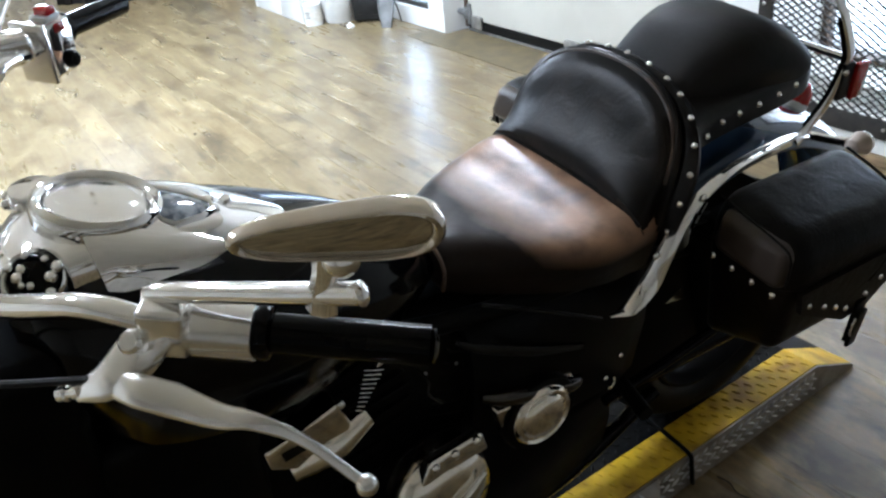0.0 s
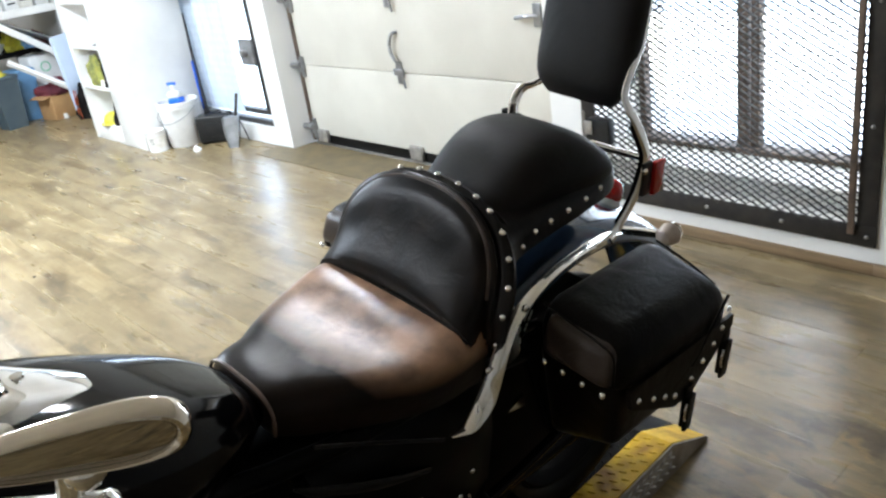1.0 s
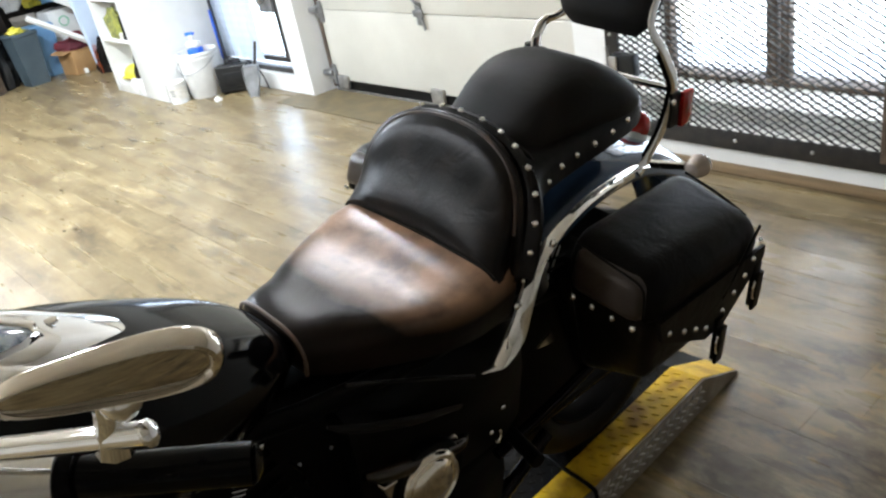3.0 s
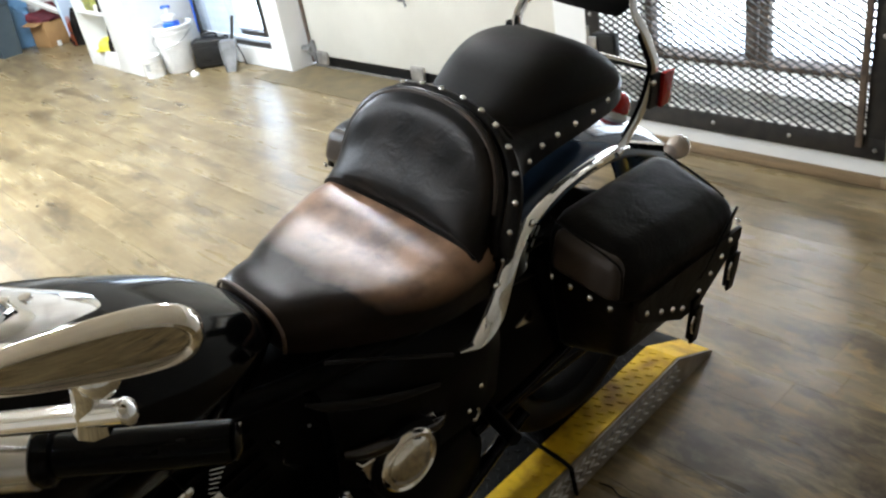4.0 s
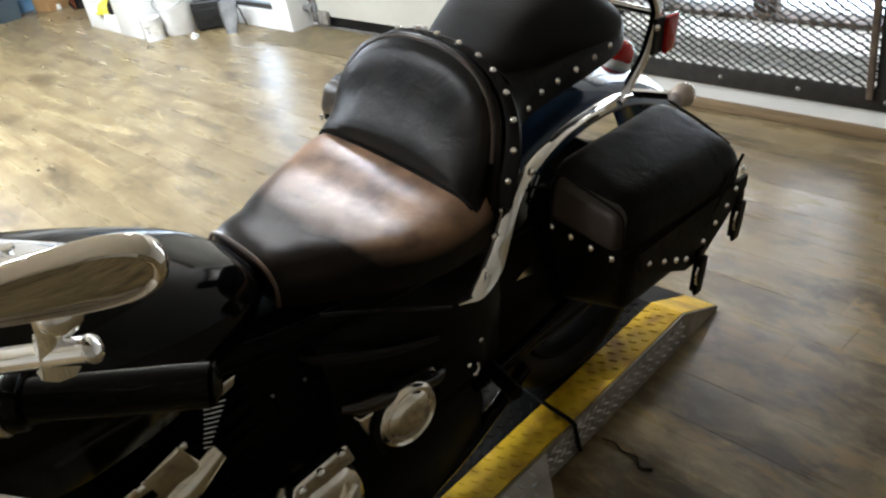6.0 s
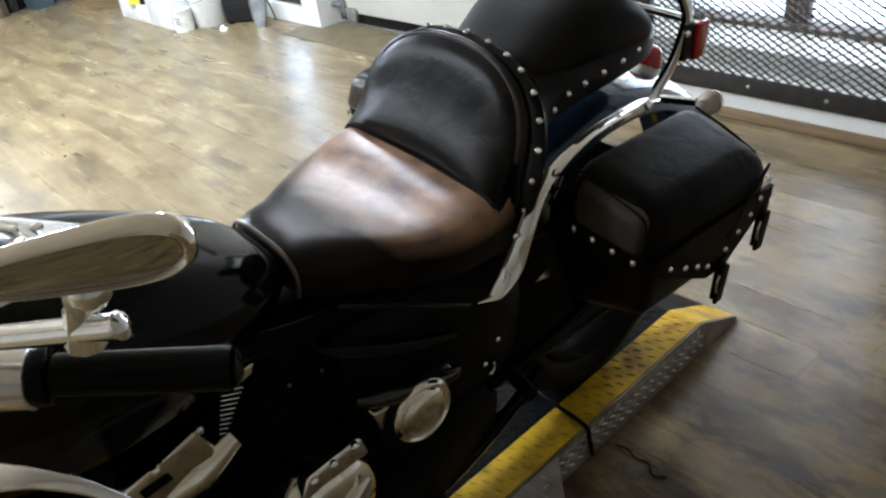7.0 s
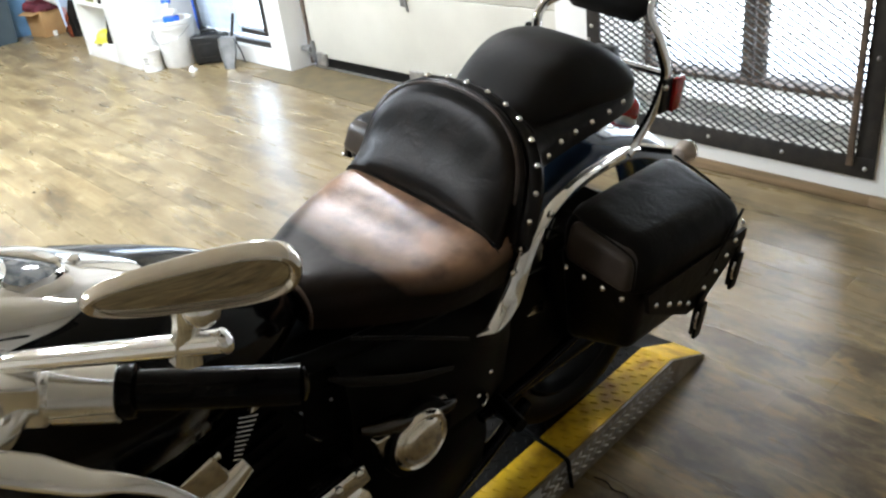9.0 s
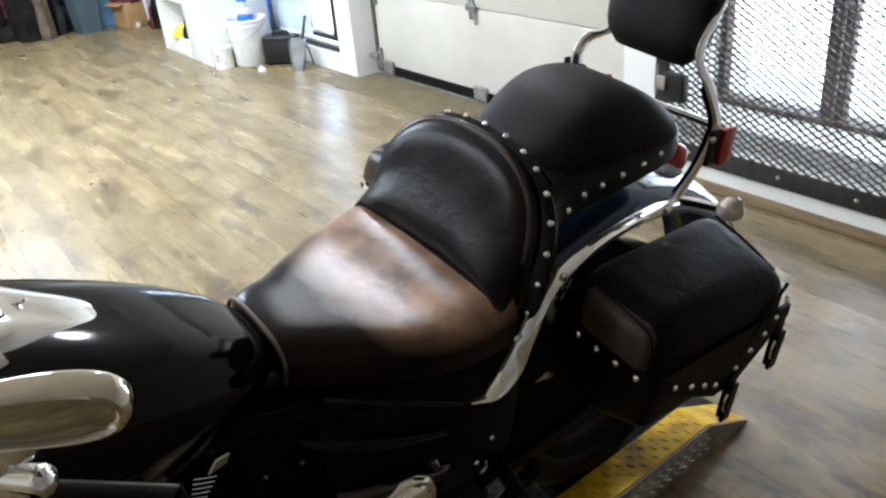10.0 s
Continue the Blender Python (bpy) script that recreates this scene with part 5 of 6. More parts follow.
# ---- saddlebags ----
def saddlebag(s):
    flip = mirrored if s < 0 else (lambda bm: bm)
    bag = part("saddlebag", flip(hexa([(0.225, 0.20, 0.54), (0.385, 0.185, 0.61), (0.39, 0.47, 0.60), (0.225, 0.48, 0.54)], [(0.222, 0.150, 0.80), (0.405, 0.152, 0.78), (0.412, 0.508, 0.765), (0.222, 0.52, 0.80)], 0.03, 4)), BAGLEATHER, bike, "black leather saddlebag")
    lid = part("lid", flip(hexa([(0.218, 0.134, 0.768), (0.416, 0.138, 0.752), (0.424, 0.522, 0.722), (0.218, 0.532, 0.765)], [(0.214, 0.172, 0.882), (0.398, 0.158, 0.860), (0.414, 0.500, 0.828), (0.214, 0.524, 0.870)], 0.050, 7)), BAGLEATHER, bag, "black leather lid with chrome studs")
    part("front_panel", flip(hexa([(0.246, 0.131, 0.786), (0.394, 0.130, 0.774), (0.394, 0.17, 0.774), (0.246, 0.17, 0.786)], [(0.242, 0.153, 0.858), (0.384, 0.150, 0.846), (0.384, 0.185, 0.846), (0.242, 0.185, 0.858)], 0.021, 6)), BAGSHEEN, bag, "stitched front panel")
    if s > 0:
        part("lid_seam", flip(tube([(0.228, 0.166, 0.872), (0.28, 0.159, 0.864), (0.36, 0.152, 0.853), (0.390, 0.150, 0.838), (0.398, 0.142, 0.79)], 0.0024, 6, 3)), BAGLEATHER, bag)
    part("rear_seam", flip(tube([(0.240, 0.508, 0.857), (0.32, 0.499, 0.841), (0.385, 0.487, 0.824)], 0.0028, 6, 3)), BAGLEATHER, bag)
    part("side_seam", flip(tube([(0.416, 0.485, 0.815), (0.422, 0.42, 0.77), (0.424, 0.36, 0.72)], 0.003, 6, 3)), LEATHER, bag)
    part("flap", flip(loft([[(0.409, 0.165, 0.775), (0.416, 0.505, 0.765), (0.424, 0.505, 0.765), (0.418, 0.165, 0.775)], [(0.412, 0.17, 0.735), (0.419, 0.50, 0.745), (0.427, 0.50, 0.745), (0.423, 0.17, 0.735)], [(0.412, 0.32, 0.648), (0.416, 0.375, 0.65), (0.424, 0.375, 0.65), (0.421, 0.32, 0.648)]])), BAGLEATHER, bag)
    for p, w in (((0.261, 0.131, 0.777), (0, -1, 0.1)), ((0.302, 0.131, 0.775), (0, -1, 0.1)), ((0.343, 0.132, 0.771), (0, -1, 0.1)), ((0.383, 0.134, 0.767), (0.1, -1, 0.1)),
                 ((0.421, 0.190, 0.743), (1, -0.2, 0.1)), ((0.424, 0.235, 0.722), (1, 0, 0.1)), ((0.424, 0.275, 0.702), (1, 0, 0.1)), ((0.424, 0.312, 0.682), (1, 0, 0.1)),
                 ((0.424, 0.366, 0.690), (1, 0, 0.1)), ((0.425, 0.400, 0.713), (1, 0, 0.1)), ((0.426, 0.432, 0.735), (1, 0, 0.1)), ((0.425, 0.460, 0.757), (1, 0, 0.1)), ((0.420, 0.490, 0.782), (1, 0.2, 0.1))):
        stud(bag, (s * p[0], p[1], p[2]), (s * w[0], w[1], w[2]))
    for y, z in ((0.362, 0.628), (0.482, 0.688)):
        strap = part("strap", flip(box((0.420, y - 0.014, z - 0.045), (0.428, y + 0.014, z + 0.05), 0.002)), BAGLEATHER, bag)
        ring = [(0.431, y + 0.017 * math.cos(a), z - 0.006 + 0.026 * math.sin(a)) for a in (2 * math.pi * k / 20 for k in range(21))]
        part("buckle", flip(tube(ring, 0.0034, 8, 1)), CHROME, strap, "oval chrome buckle")
        part("strap_tongue", flip(hexa([(0.426, y - 0.012, z - 0.055), (0.434, y - 0.012, z - 0.055), (0.434, y + 0.012, z - 0.055), (0.426, y + 0.012, z - 0.055)], [(0.426, y - 0.013, z + 0.03), (0.436, y - 0.013, z + 0.03), (0.436, y + 0.013, z + 0.03), (0.426, y + 0.013, z + 0.03)], 0.003)), BAGLEATHER, strap)
    return bag


saddlebag(1)
saddlebag(-1)

# ---- handlebars ----
GI, GE = Vector((0.420, -0.727, 1.163)), Vector((0.509, -0.610, 1.152))
GD = (GE - GI).normalized()


def handlebar(s):
    def flip(bm):
        if s < 0:
            mirrored(bm)
            bmesh.ops.translate(bm, vec=(0.008, 0.034, 0.0), verts=[v for v in bm.verts if v.co.x < -0.28])
        return bm
    part("bar_half", flip(tube([(0.02, -0.93, 1.07), (0.10, -0.935, 1.088), (0.20, -0.905, 1.126), (0.30, -0.843, 1.165), (0.36, -0.79, 1.160), tuple(GI)], 0.0125, 14, 6)), CHROME, bars, "polished chrome handlebar")
    grip = part("grip", flip(tube([tuple(GI), tuple(GI.lerp(GE, 0.5)), tuple(GE)], [0.0180, 0.0185, 0.0185], 20, 2)), GRIPRUBBER, bars, "black rubber grip")
    part("grip_flange", flip(lathe([(0.0, -0.002), (0.024, -0.002), (0.0255, 0.003), (0.024, 0.009), (0.018, 0.012), (0, 0.012)], 24, aim(GI, GD))), GRIPRUBBER, bars)
    part("grip_end", flip(lathe([(0, 0), (0.014, 0.0), (0.016, 0.004), (0.008, 0.008), (0, 0.008)], 16, aim(GE, GD))), GRIPRUBBER, bars)
    part("switch_housing", flip(tube([tuple(GI - GD * 0.062), tuple(GI - GD * 0.055), tuple(GI - GD * 0.004), tuple(GI)], [0.020, 0.027, 0.027, 0.020], 16, 1, smooth=False)), STEEL, bars, "polished alloy switch housing")
    if s < 0:
        q = Vector((-GI.x + 0.008, GI.y + 0.034, GI.z)) - Vector((-GD.x, GD.y, GD.z)) * 0.03
        u = Vector((-GD.x, GD.y, 0)).normalized()
        v, w = Vector((u.y, -u.x, 0)), Vector((0, 0, 1))
        m = Matrix.Translation(q) @ Matrix(((u.x, v.x, w.x), (u.y, v.y, w.y), (u.z, v.z, w.z))).to_4x4()
        block = part("switch_block", box((-0.030, -0.020, -0.056), (0.024, 0.030, 0.026), 0.006, 3), CHROME, bars, "chrome switch block")
        for nm, lo, hi, material, label in (("block_edge", (-0.042, -0.026, -0.060), (-0.031, 0.034, 0.032), STEEL, ""), ("rocker_base", (-0.014, -0.012, 0.026), (0.018, 0.020, 0.034), PLASTICW, "white switch surround"),
                                            ("kill_switch", (-0.010, -0.004, 0.034), (0.010, 0.022, 0.046), RED, "red kill switch"), ("red_mark", (-0.012, 0.029, 0.010), (0.008, 0.0315, 0.024), RED, "red switch marking")):
            part(nm, box(lo, hi, 0.0025), material, block, label)
        part("starter_button", lathe([(0, 0.012), (0.010, 0.011), (0.0135, 0.007), (0.014, 0.0), (0, 0.0)], 18, aim((0.004, 0.029, -0.036), (0, 1, 0))), BLACKPLASTIC, block, "round black starter button")
        block.matrix_local = m
        part("brake_master", box((q.x + 0.02, q.y - 0.09, q.z - 0.012), (q.x + 0.07, q.y - 0.03, q.z + 0.03), 0.010, 3), CHROME, bars, "chrome brake reservoir")
        part("brake_lever", tube([(q.x + 0.02, q.y - 0.08, q.z - 0.01), (q.x - 0.06, q.y - 0.05, q.z - 0.03), (q.x - 0.13, q.y + 0.03, q.z - 0.04)], [0.011, 0.010, 0.006], 10, 5, flat=0.7), STEEL, bars)


bars = part("handlebar_clamp", box((-0.06, -0.955, 1.03), (0.06, -0.905, 1.09), 0.012, 3), CHROME, bike, "chrome handlebar clamp")
handlebar(1)
handlebar(-1)

# clutch lever and its perch
perch = part("lever_perch", box((-0.018, -0.026, -0.022), (0.018, 0.026, 0.022), 0.007, 3), STEEL, bars, "polished alloy lever perch")
perch.matrix_local = aim(GI - GD * 0.082, GD)
LEVER = [Vector(p) for p in ((0.354, -0.852, 1.120), (0.394, -0.837, 1.135), (0.422, -0.813, 1.132), (0.458, -0.789, 1.131), (0.485, -0.766, 1.133), (0.506, -0.734, 1.107), (0.541, -0.699, 1.062))]
part("perch_arm", tube([tuple(GI - GD * 0.085), (0.365, -0.815, 1.150), (0.36, -0.848, 1.128), (0.335, -0.875, 1.105)], [0.024, 0.025, 0.021, 0.010], 16, 5, flat=0.42, up=(-0.5, 0.59, 0.66)), STEEL, bars, "polished alloy lever bracket")
part("pivot_bolt", lathe([(0.010, -0.004), (0.011, 0.004), (0.008, 0.008), (0.0, 0.009)], 14, aim((0.372, -0.824, 1.166), (0.5, -0.5, 0.8))), CHROME, bars)
part("cable_adjuster", lathe([(0, 0), (0.008, 0), (0.008, 0.008), (0.006, 0.01), (0.006, 0.018), (0.008, 0.02), (0.008, 0.028), (0, 0.03)], 12, aim((0.338, -0.872, 1.107), (-0.7, -0.6, -0.4))), CHROME, bars)
part("clutch_lever", tube([tuple(p) for p in LEVER], [0.0115, 0.0145, 0.0150, 0.0112, 0.0075, 0.0050, 0.0048], 16, 6, flat=0.34, up=(-0.5, 0.59, 0.66)), STEEL, bars, "long alloy clutch lever")
part("lever_ball", ball(tuple(LEVER[-1]), 0.0105, 1.0, 14, 8), STEEL, bars)
part("clutch_cable", tube([tuple(LEVER[0] + Vector((-0.01, -0.01, 0))), (0.24, -0.95, 1.08), (0.14, -0.97, 1.04), (0.06, -0.96, 0.95)], 0.004, 8, 5), RUBBER, bars)


# mirror
def egg(bm, m):
    """Widens a round shell towards its outer end and lays it by m."""
    for v in bm.verts:
        f = v.co.x / 0.076
        g = v.co.y / 0.076
        rr = math.hypot(f, g)
        if rr > 1e-3:
            k = rr / (abs(f) ** 3 + abs(g) ** 3) ** (1 / 3)
            v.co.x, v.co.y = v.co.x * (0.4 + 0.6 * k), v.co.y * k
        v.co.y *= 1 + 0.38 * f
        v.co.z *= 1 + 0.15 * f
    bmesh.ops.transform(bm, matrix=m, verts=bm.verts)
    return bm


def mirror(s):
    flip = mirrored if s < 0 else (lambda bm: bm)
    knob = Vector((0.538, -0.686, 1.266))
    part("mirror_arm", flip(tube([(0.352, -0.795, 1.188), (0.362, -0.79, 1.198), (0.45, -0.738, 1.232), tuple(knob)], 0.0095, 14, 3)), CHROME, bars, "chrome mirror arm")
    part("mirror_post", flip(tube([(0.508, -0.703, 1.240), (0.511, -0.699, 1.274), (0.518, -0.694, 1.306)], [0.014, 0.0105, 0.015], 8, 3, flat=0.85, up=(0.45, 0.89, 0))), CHROME, bars)
    part("post_lug", flip(ball((0.524, -0.692, 1.292), 0.015, 1, 14, 10)), CHROME, bars)
    part("arm_end", flip(ball(tuple(knob), 0.0105, 0.6, 14, 10, way=(0.5, 0.75, 0.3))), CHROME, bars)
    prof = [(0.076 * math.sin(b) ** 0.8, -0.002 - 0.014 * math.cos(b)) for b in (math.pi / 2 * k / 12 for k in range(13))] + [(0.0768, 0.004), (0.0760, 0.012), (0.0735, 0.0165), (0.0700, 0.0175), (0.0672, 0.0155), (0.0660, 0.0115)]
    d, n = Vector((0.447, 0.894, 0.015)).normalized(), Vector((0.88, -0.45, -0.12)).normalized()
    d = (d - n * d.dot(n)).normalized()
    e = n.cross(d)
    m = Matrix.Translation((0.532, -0.697, 1.324)) @ Matrix(((d.x, e.x, n.x), (d.y, e.y, n.y), (d.z, e.z, n.z))).to_4x4() @ Matrix.Diagonal((0.97, 0.26, 0.75, 1))
    part("mirror_shell", flip(egg(lathe(prof, 64), m)), DIMCHROME, bars, "oval chrome mirror shell, toned for dark reflections")
    part("mirror_glass", flip(egg(lathe([(0, 0.008), (0.0655, 0.008), (0.0655, 0.0118), (0.05, 0.0132), (0.03, 0.0142), (0.015, 0.0147), (0, 0.0149)], 64), m)), MIRRORGLASS, bars, "slightly domed mirror glass")


mirror(1)
mirror(-1)


# ---- wheels and running gear ----
def wheel(y, r, w, tyre_r):
    hub = part("wheel", lathe([(0.0, -w * 0.55), (0.05, -w * 0.55), (0.045, 0), (0.05, w * 0.55), (0, w * 0.55)], 20, aim((0, y, r), (1, 0, 0))), BLACKMETAL, bike, "black spoked wheel with black tyre")
    n, k = 40, 14
    for nm, rad, tw, th, mm in (("tyre", r - tyre_r, w / 2, tyre_r, RUBBER), ("rim", r - 2 * tyre_r + 0.012, w * 0.42, 0.014, BLACKMETAL)):
        rings = [[Vector((tw * math.sin(b), y + (rad + th * math.cos(b)) * math.cos(a), r + (rad + th * math.cos(b)) * math.sin(a))) for b in (2 * math.pi * j / k for j in range(k))] for a in (2 * math.pi * i / n for i in range(n))]
        part(nm, loft(rings + rings[:1], caps=False), mm, hub)
    for i in range(7):
        a = 2 * math.pi * i / 7
        q = Vector((0, math.cos(a), math.sin(a)))
        c = Vector((0, y, r))
        part("spoke", tube([c + q * 0.04, c + q * (r - 2 * tyre_r + 0.02)], [0.016, 0.010], 8, 1, flat=0.6), BLACKMETAL, hub)


wheel(0.50, 0.325, 0.17, 0.062)
wheel(-1.07, 0.325, 0.12, 0.058)
part("frame_tube", tube([(0.10, 0.45, 0.60), (0.13, 0.10, 0.70), (0.12, -0.35, 0.76), (0.05, -0.80, 0.86)], 0.018, 10, 5), BLACKMETAL, bike)
part("frame_tube", tube([(-0.10, 0.45, 0.60), (-0.13, 0.10, 0.70), (-0.12, -0.35, 0.76), (-0.05, -0.80, 0.86)], 0.018, 10, 5), BLACKMETAL, bike)
for s in (1, -1):
    part("cradle_tube", tube([(s * 0.05, -0.82, 0.84), (s * 0.11, -0.72, 0.45), (s * 0.13, -0.60, 0.17), (s * 0.13, -0.10, 0.15), (s * 0.13, 0.22, 0.28)], 0.017, 10, 5), PAINT, bike)
    part("swing_arm", tube([(s * 0.11, 0.05, 0.34), (s * 0.115, 0.50, 0.325)], 0.026, 10, 1), PAINT, bike)
    part("fork_leg", tube([(s * 0.105, -0.86, 0.95), (s * 0.105, -1.07, 0.325)], [0.022, 0.028], 14, 1), BLACKMETAL, bike)
    part("shock", tube([(s * 0.13, 0.36, 0.40), (s * 0.14, 0.25, 0.72)], 0.028, 12, 1), BLACKMETAL, bike)
part("side_cover", loft([arch(y, w, zt, 0.42, 5, 21, 0.9) for y, w, zt in ((-0.28, 0.13, 0.70), (-0.22, 0.165, 0.735), (0.05, 0.175, 0.74), (0.12, 0.15, 0.70))]), BLACKPLASTIC, bike, "gloss black side covers")
part("rear_inner_guard", box((-0.11, 0.10, 0.30), (0.125, 0.50, 0.72), 0.03, 3), BLACKMETAL, bike)
part("lower_trim", tube([(0.17, -0.30, 0.812), (0.19, -0.20, 0.765), (0.20, -0.06, 0.684)], 0.0035, 8, 4), SEATPLASTIC, bike, "thin grey trim under the seat")
part("cover_lip", tube([(0.150, -0.335, 0.735), (0.168, -0.300, 0.718), (0.176, -0.19, 0.658), (0.172, -0.07, 0.602)], [0.004, 0.010, 0.010, 0.005], 10, 4, flat=0.5), SEATPLASTIC, bike, "satin edge of the side cover")
part("engine_tube", tube([(0.160, -0.29, 0.590), (0.172, -0.24, 0.572), (0.174, -0.10, 0.524), (0.165, -0.06, 0.512)], [0.008, 0.017, 0.017, 0.008], 14, 4), FRAMEGLOSS, bike, "gloss black frame tube above the engine cover")
part("inner_mass", loft([arch(y, w, zt, 0.30, 4, 21, 0.9) for y, w, zt in ((-0.70, 0.07, 0.72), (-0.60, 0.085, 0.76), (-0.20, 0.10, 0.74), (0.12, 0.11, 0.80), (0.20, 0.10, 0.78))]), BLACKMETAL, bike, "dark engine and frame bulk")
part("engine_case", loft([arch(y, w, zt, 0.16, 4, 25, 0.85) for y, w, zt in ((-0.62, 0.10, 0.34), (-0.58, 0.15, 0.42), (-0.40, 0.175, 0.47), (-0.12, 0.175, 0.50), (0.06, 0.15, 0.46), (0.10, 0.11, 0.36))]), BLACKMETAL, bike, "black engine crankcase")


def cylinder_block(y0, z0, y1, z1, label):
    c0, c1 = Vector((0, y0, z0)), Vector((0, y1, z1))
    d = (c1 - c0).normalized()
    ob = part("cylinder", lathe([(0, 0), (0.062, 0), (0.062, (c1 - c0).length), (0, (c1 - c0).length)], 24, aim(c0, d)), BLACKMETAL, bike, label)
    for i in range(9):
        p = c0.lerp(c1, (i + 0.7) / 9.6)
        m = aim(p, d)
        part("cooling_fin", box((-0.095, -0.085, -0.0018), (0.095, 0.085, 0.0018), 0.0012, 1), BLACKMETAL, ob).matrix_local = m
    return ob


cylinder_block(-0.30, 0.45, -0.20, 0.70, "black finned rear cylinder")
cylinder_block(-0.45, 0.44, -0.50, 0.74, "black finned front cylinder")
for i in range(10):
    u = i / 9
    part("fin_edge", tube([(0.126, -0.490 - 0.021 * u, 0.742 - 0.076 * u), (0.1265, -0.474 - 0.031 * u, 0.734 - 0.071 * u), (0.126, -0.457 - 0.043 * u, 0.726 - 0.067 * u)], 0.0012, 6, 2), STEEL, bike, "bright machined fin edge")
CV = aim((0.176, -0.172, 0.500), (1, 0.0, 0.05))
cov = part("clutch_cover", lathe([(0.0, -0.02), (0.066, -0.02), (0.0665, 0.010), (0.064, 0.018), (0.058, 0.023), (0.054, 0.019), (0.051, 0.019), (0.048, 0.024), (0.036, 0.031), (0.018, 0.034), (0.0, 0.035)], 48, CV), POLISHED, bike, "round polished engine side cover")
part("cover_gasket", lathe([(0.066, -0.012), (0.081, -0.012), (0.081, 0.008), (0.079, 0.012), (0.066, 0.012)], 48, CV), BLACKMETAL, cov, "black ring in the cover")
part("cover_plate", hexa([(0.160, -0.243, 0.445), (0.160, -0.272, 0.558), (0.160, -0.084, 0.545), (0.160, -0.084, 0.452)], [(0.178, -0.238, 0.450), (0.178, -0.266, 0.552), (0.178, -0.089, 0.538), (0.178, -0.089, 0.458)], 0.004), POLISHED, bike, "polished plate behind the round cover")
part("alternator_cover", lathe([(0.0, 0.045), (0.05, 0.042), (0.085, 0.028), (0.10, 0.0), (0.10, -0.03)], 32, aim((0.175, -0.385, 0.43), (1, 0, 0.12))), POLISHED, bike, "domed polished alternator cover")
ROCKER = [(-0.672, 0.678), (-0.605, 0.690), (-0.545, 0.710), (-0.524, 0.652), (-0.552, 0.590), (-0.595, 0.593), (-0.666, 0.638)]
rocker = part("rocker_cover", hexa([(0.085, y, z) for y, z in ROCKER], [(0.137, y, z) for y, z in ROCKER], 0.007, 3), POLISHED, bike, "polished faceted rocker cover")
part("rocker_slot", hexa([(0.130, y, z) for y, z in ((-0.646, 0.665), (-0.601, 0.667), (-0.596, 0.650), (-0.642, 0.645))], [(0.139, y, z) for y, z in ((-0.646, 0.665), (-0.601, 0.667), (-0.596, 0.650), (-0.642, 0.645))], 0.001, 1), BLACKMETAL, rocker, "dark slot")
part("rocker_base", tube([(0.115, -0.63, 0.60), (0.12, -0.56, 0.615), (0.115, -0.49, 0.635)], [0.025, 0.034, 0.022], 16, 4), POLISHED, bike, "polished rocker cover base")
for y, z in ((-0.615, 0.690), (-0.54, 0.715)):
    part("rocker_bolt", ball((0.135, y, z - 0.008), 0.008, 0.9, 12, 8, way=(0.5, 0, 1)), CHROME, bike)
part("cover_flange", hexa([(0.17, -0.44, 0.495), (0.20, -0.44, 0.495), (0.20, -0.30, 0.505), (0.17, -0.30, 0.505)], [(0.17, -0.42, 0.535), (0.195, -0.42, 0.535), (0.195, -0.31, 0.545), (0.17, -0.31, 0.545)], 0.006), CHROME, bike, "chrome cover flange")
for y, z in ((-0.325, 0.538), (-0.37, 0.532), (-0.41, 0.525)):
    part("flange_bolt", ball((0.196, y, z), 0.009, 0.9, 12, 8, way=(1, 0, 0.6)), CHROME, bike)
part("cover_rib", tube([(0.222, -0.44, 0.40), (0.226, -0.38, 0.44), (0.216, -0.32, 0.47)], [0.006, 0.010, 0.006], 10, 4), CHROME, bike)
part("exhaust", tube([(-0.10, -0.58, 0.60), (-0.15, -0.70, 0.40), (-0.16, -0.45, 0.22), (-0.17, 0.2, 0.20), (-0.18, 0.9, 0.22)], 0.038, 14, 5), CHROME, bike, "chrome exhaust pipe")
part("floorboard", box((0.16, -0.62, 0.24), (0.30, -0.30, 0.265), 0.01), RUBBER, bike, "black rubber rider footboard")
part("gear_lever", tube([(0.18, -0.40, 0.30), (0.24, -0.55, 0.34), (0.24, -0.70, 0.38)], 0.009, 8, 3), CHROME, bike)
part("side_stand", tube([(0.12, -0.12, 0.16), (0.27, -0.06, 0.03), (0.300, -0.05, -0.043)], 0.013, 10, 2), BLACKMETAL, bike)
peg = part("passenger_peg", tube([(0.15, 0.08, 0.40), (0.24, 0.06, 0.40)], 0.016, 10, 1), RUBBER, bike)
for x, y, z in ((0.178, 0.03, 0.53),):
    part("frame_bolt", ball((x, y, z), 0.006, 0.7, way=(1, 0, 0)), CHROME, bike)
part("bag_bracket", loft([[(0.197, 0.105, 0.640), (0.197, 0.155, 0.628), (0.197, 0.150, 0.660)], [(0.202, 0.105, 0.640), (0.202, 0.155, 0.628), (0.202, 0.150, 0.660)]]), STEEL, bike, "small triangular steel bracket")
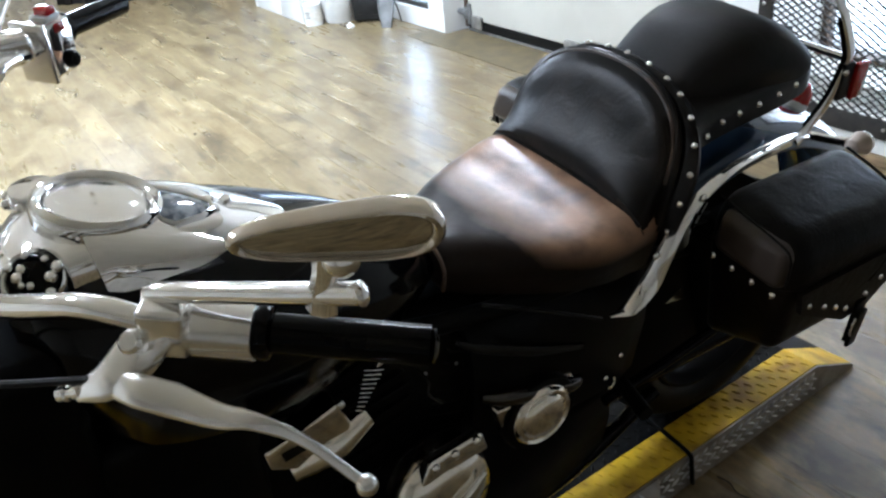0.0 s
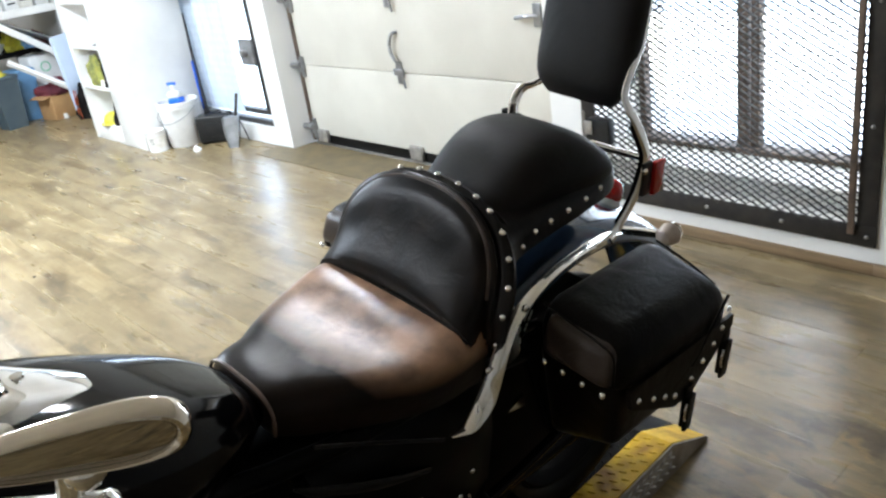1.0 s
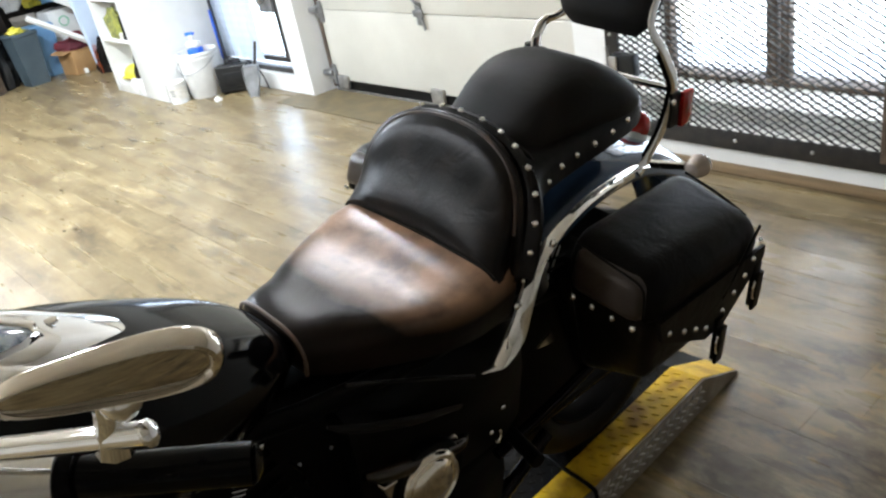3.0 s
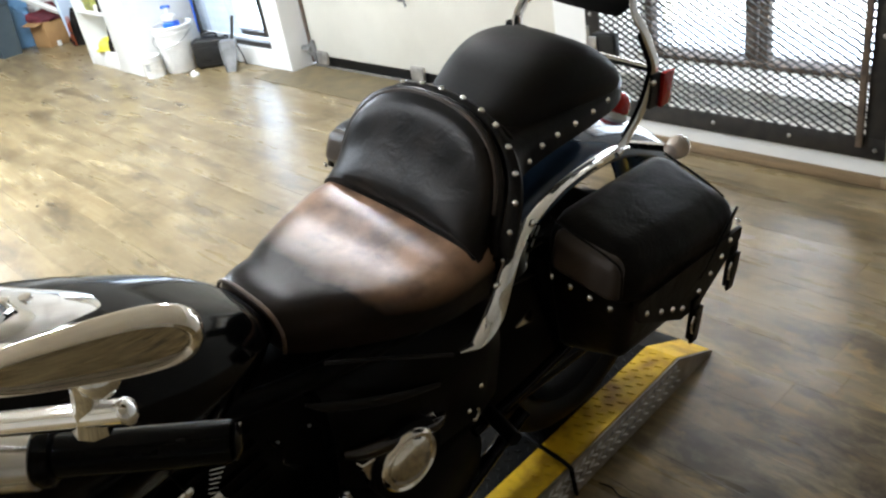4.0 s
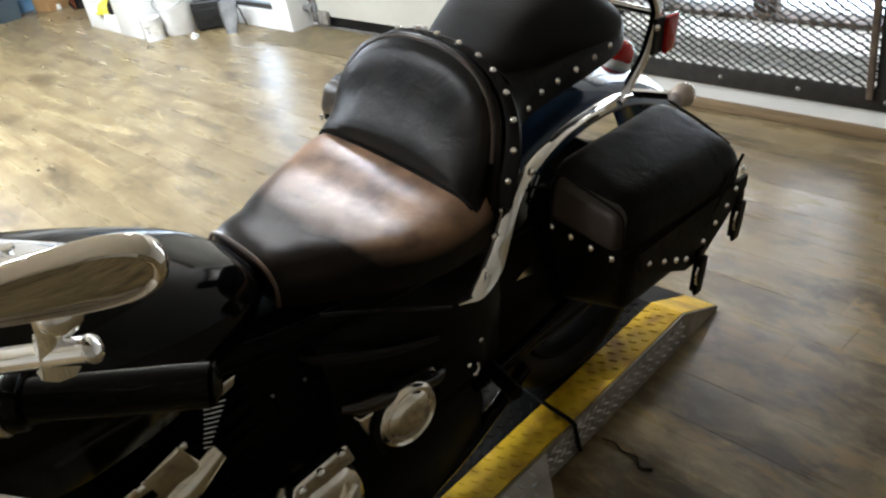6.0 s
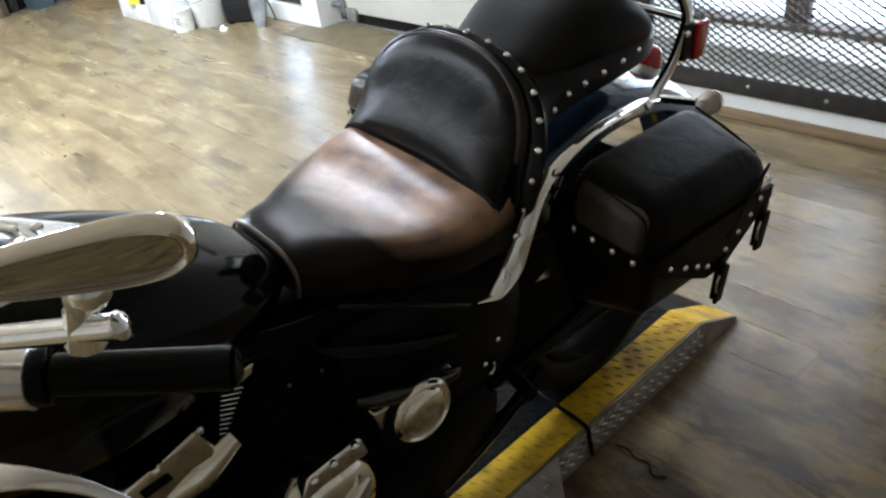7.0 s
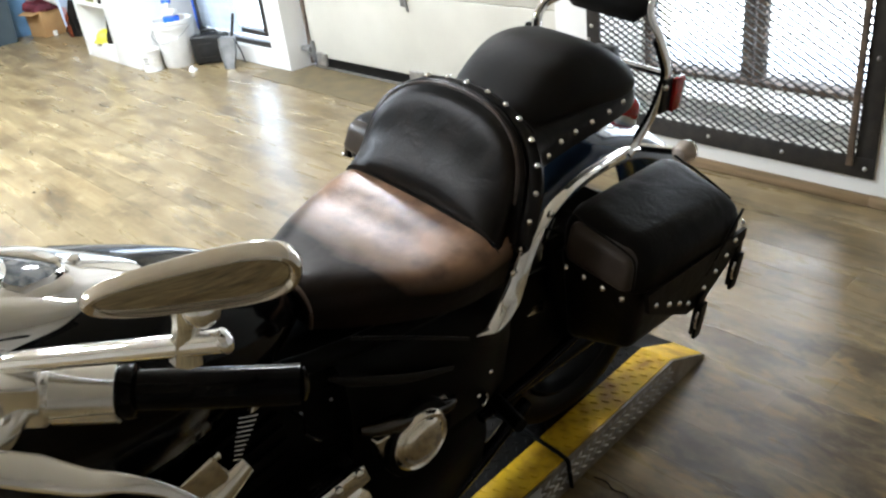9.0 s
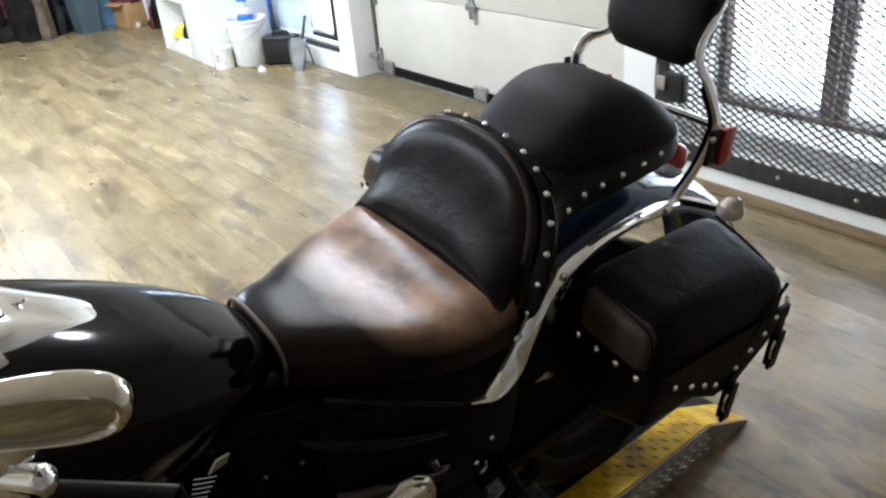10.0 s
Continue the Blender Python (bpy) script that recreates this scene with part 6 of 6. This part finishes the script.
# gap between rail and bag: plate coloured as lit floor behind thin dark wires
gap = part("bag_mount", hexa([(0.186, 0.118, 0.776), (0.192, 0.118, 0.776), (0.192, 0.150, 0.770), (0.186, 0.150, 0.770)], [(0.186, 0.148, 0.842), (0.192, 0.148, 0.842), (0.192, 0.184, 0.828), (0.186, 0.184, 0.828)], 0.002), PLASTICW, bike, "pale plate standing in for lit floor seen through the gap")
for a, b in (((0.198, 0.116, 0.80), (0.198, 0.182, 0.795)), ((0.198, 0.124, 0.774), (0.198, 0.170, 0.842)), ((0.198, 0.146, 0.766), (0.198, 0.146, 0.846)), ((0.198, 0.118, 0.825), (0.198, 0.186, 0.812))):
    part("wire", tube([a, b], 0.0022, 6, 1), BLACKMETAL, gap)
hook = part("stand_hook", tube([(0.186, 0.010, 0.492), (0.188, 0.012, 0.478), (0.188, 0.004, 0.466), (0.186, -0.004, 0.468)], 0.0028, 8, 4), STEEL, bike, "small bright steel hook")
part("hook_bolt", ball((0.184, -0.010, 0.496), 0.006, 0.7, way=(1, 0, 0)), STEEL, hook)
part("lower_frame_tube", tube([(0.155, 0.03, 0.382), (0.158, 0.18, 0.398), (0.155, 0.34, 0.416)], 0.012, 12, 3), PAINT, bike, "gloss black lower frame tube")
for y, z in ((-0.395, 0.700), (-0.335, 0.690)):
    part("engine_bolt", ball((0.150, y, z), 0.0035, 0.7, 10, 6, way=(1, 0, 0.3)), GREYMETAL, bike)
part("brake_pipe", tube([(0.150, -0.41, 0.716), (0.158, -0.395, 0.69), (0.152, -0.392, 0.655), (0.158, -0.37, 0.625)], 0.0035, 8, 4), PAINT, bike)
part("head_bracket", hexa([(0.11, -0.470, 0.735), (0.128, -0.470, 0.735), (0.128, -0.438, 0.742), (0.11, -0.438, 0.742)], [(0.11, -0.455, 0.756), (0.126, -0.455, 0.756), (0.126, -0.430, 0.758), (0.11, -0.430, 0.758)], 0.003), STEEL, bike, "bright cylinder head bracket")
part("fork_cover", box((-0.16, -1.03, 0.64), (0.135, -0.87, 0.985), 0.03, 3), BLACKMETAL, bike, "black fork cover below the headlight")
part("radiator_housing", box((-0.13, -0.97, 0.14), (0.125, -0.66, 0.80), 0.03, 3), BLACKMETAL, bike, "black radiator housing behind the fork")
part("headlight", lathe([(0, 0.07), (0.06, 0.065), (0.085, 0.02), (0.09, -0.02), (0.07, -0.09), (0, -0.11)], 28, aim((0, -1.06, 0.98), (0, -1, 0))), CHROME, bike, "chrome headlight shell")
rings = []
for k in range(25):
    a = radians(-60 + 150 * k / 24)
    rings.append([Vector((0.075 * math.cos(b), -1.07 - math.sin(a) * (0.335 + 0.04 * math.sin(b)), 0.325 + math.cos(a) * (0.335 + 0.04 * math.sin(b)))) for b in (math.pi * j / 12 for j in range(13))])
part("front_fender", loft(rings, caps=False, loop=False), PAINT, bike, "gloss black front fender")

# ---- floor planks ----
PL, PWD = 1.22, 0.152
rnd = random.Random(11)
plank_mesh = None
near, far = [], []
row = 0
y = SOUTH
while y < WY - 0.02:
    x = WEST - rnd.random() * PL
    while x < EAST:
        x0, x1, y1 = max(x, WEST), min(x + PL, EAST), min(y + PWD, WY - 0.013)
        if x1 - x0 > 0.05:
            full = x1 - x0 > PL - 0.001 and y1 - y > PWD - 0.001
            d = math.hypot((x0 + x1) / 2 + 1.5, (y + y1) / 2 - 1.6)
            (near if full and d < 3.3 and y > -0.2 else far).append((x0, x1, y, y1, d))
        x += PL
    y += PWD
    row += 1
near.sort(key=lambda q: q[4])
far += near[290:]
plank_mesh = finish("plank", box((0.0003, 0.0003, -0.006), (PL - 0.0003, PWD - 0.0003, 0.0)), FLOORWOOD, False)
for x0, x1, y0, y1, d in near[:290]:
    ob = new("plank", plank_mesh)
    ob.parent, ob.location = slab, (x0, y0, 0.0)
verts, faces = [], []
for x0, x1, y0, y1, d in far:
    b, g = len(verts), 0.0003
    verts += [(x0 + g, y0 + g, -0.003), (x1 - g, y0 + g, -0.003), (x1 - g, y1 - g, -0.003), (x0 + g, y1 - g, -0.003), (x0 + g, y0 + g, 0), (x1 - g, y0 + g, 0), (x1 - g, y1 - g, 0), (x0 + g, y1 - g, 0)]
    faces += [(b + 4, b + 5, b + 6, b + 7), (b, b + 1, b + 5, b + 4), (b + 1, b + 2, b + 6, b + 5), (b + 2, b + 3, b + 7, b + 6), (b + 3, b, b + 4, b + 7)]
me = bpy.data.meshes.new("plank_rows")
me.from_pydata(verts, [], faces)
me.materials.append(FLOORREST)
ob = new("plank_rows", me)
ob.parent = slab
tagged(ob, kind="stuff")
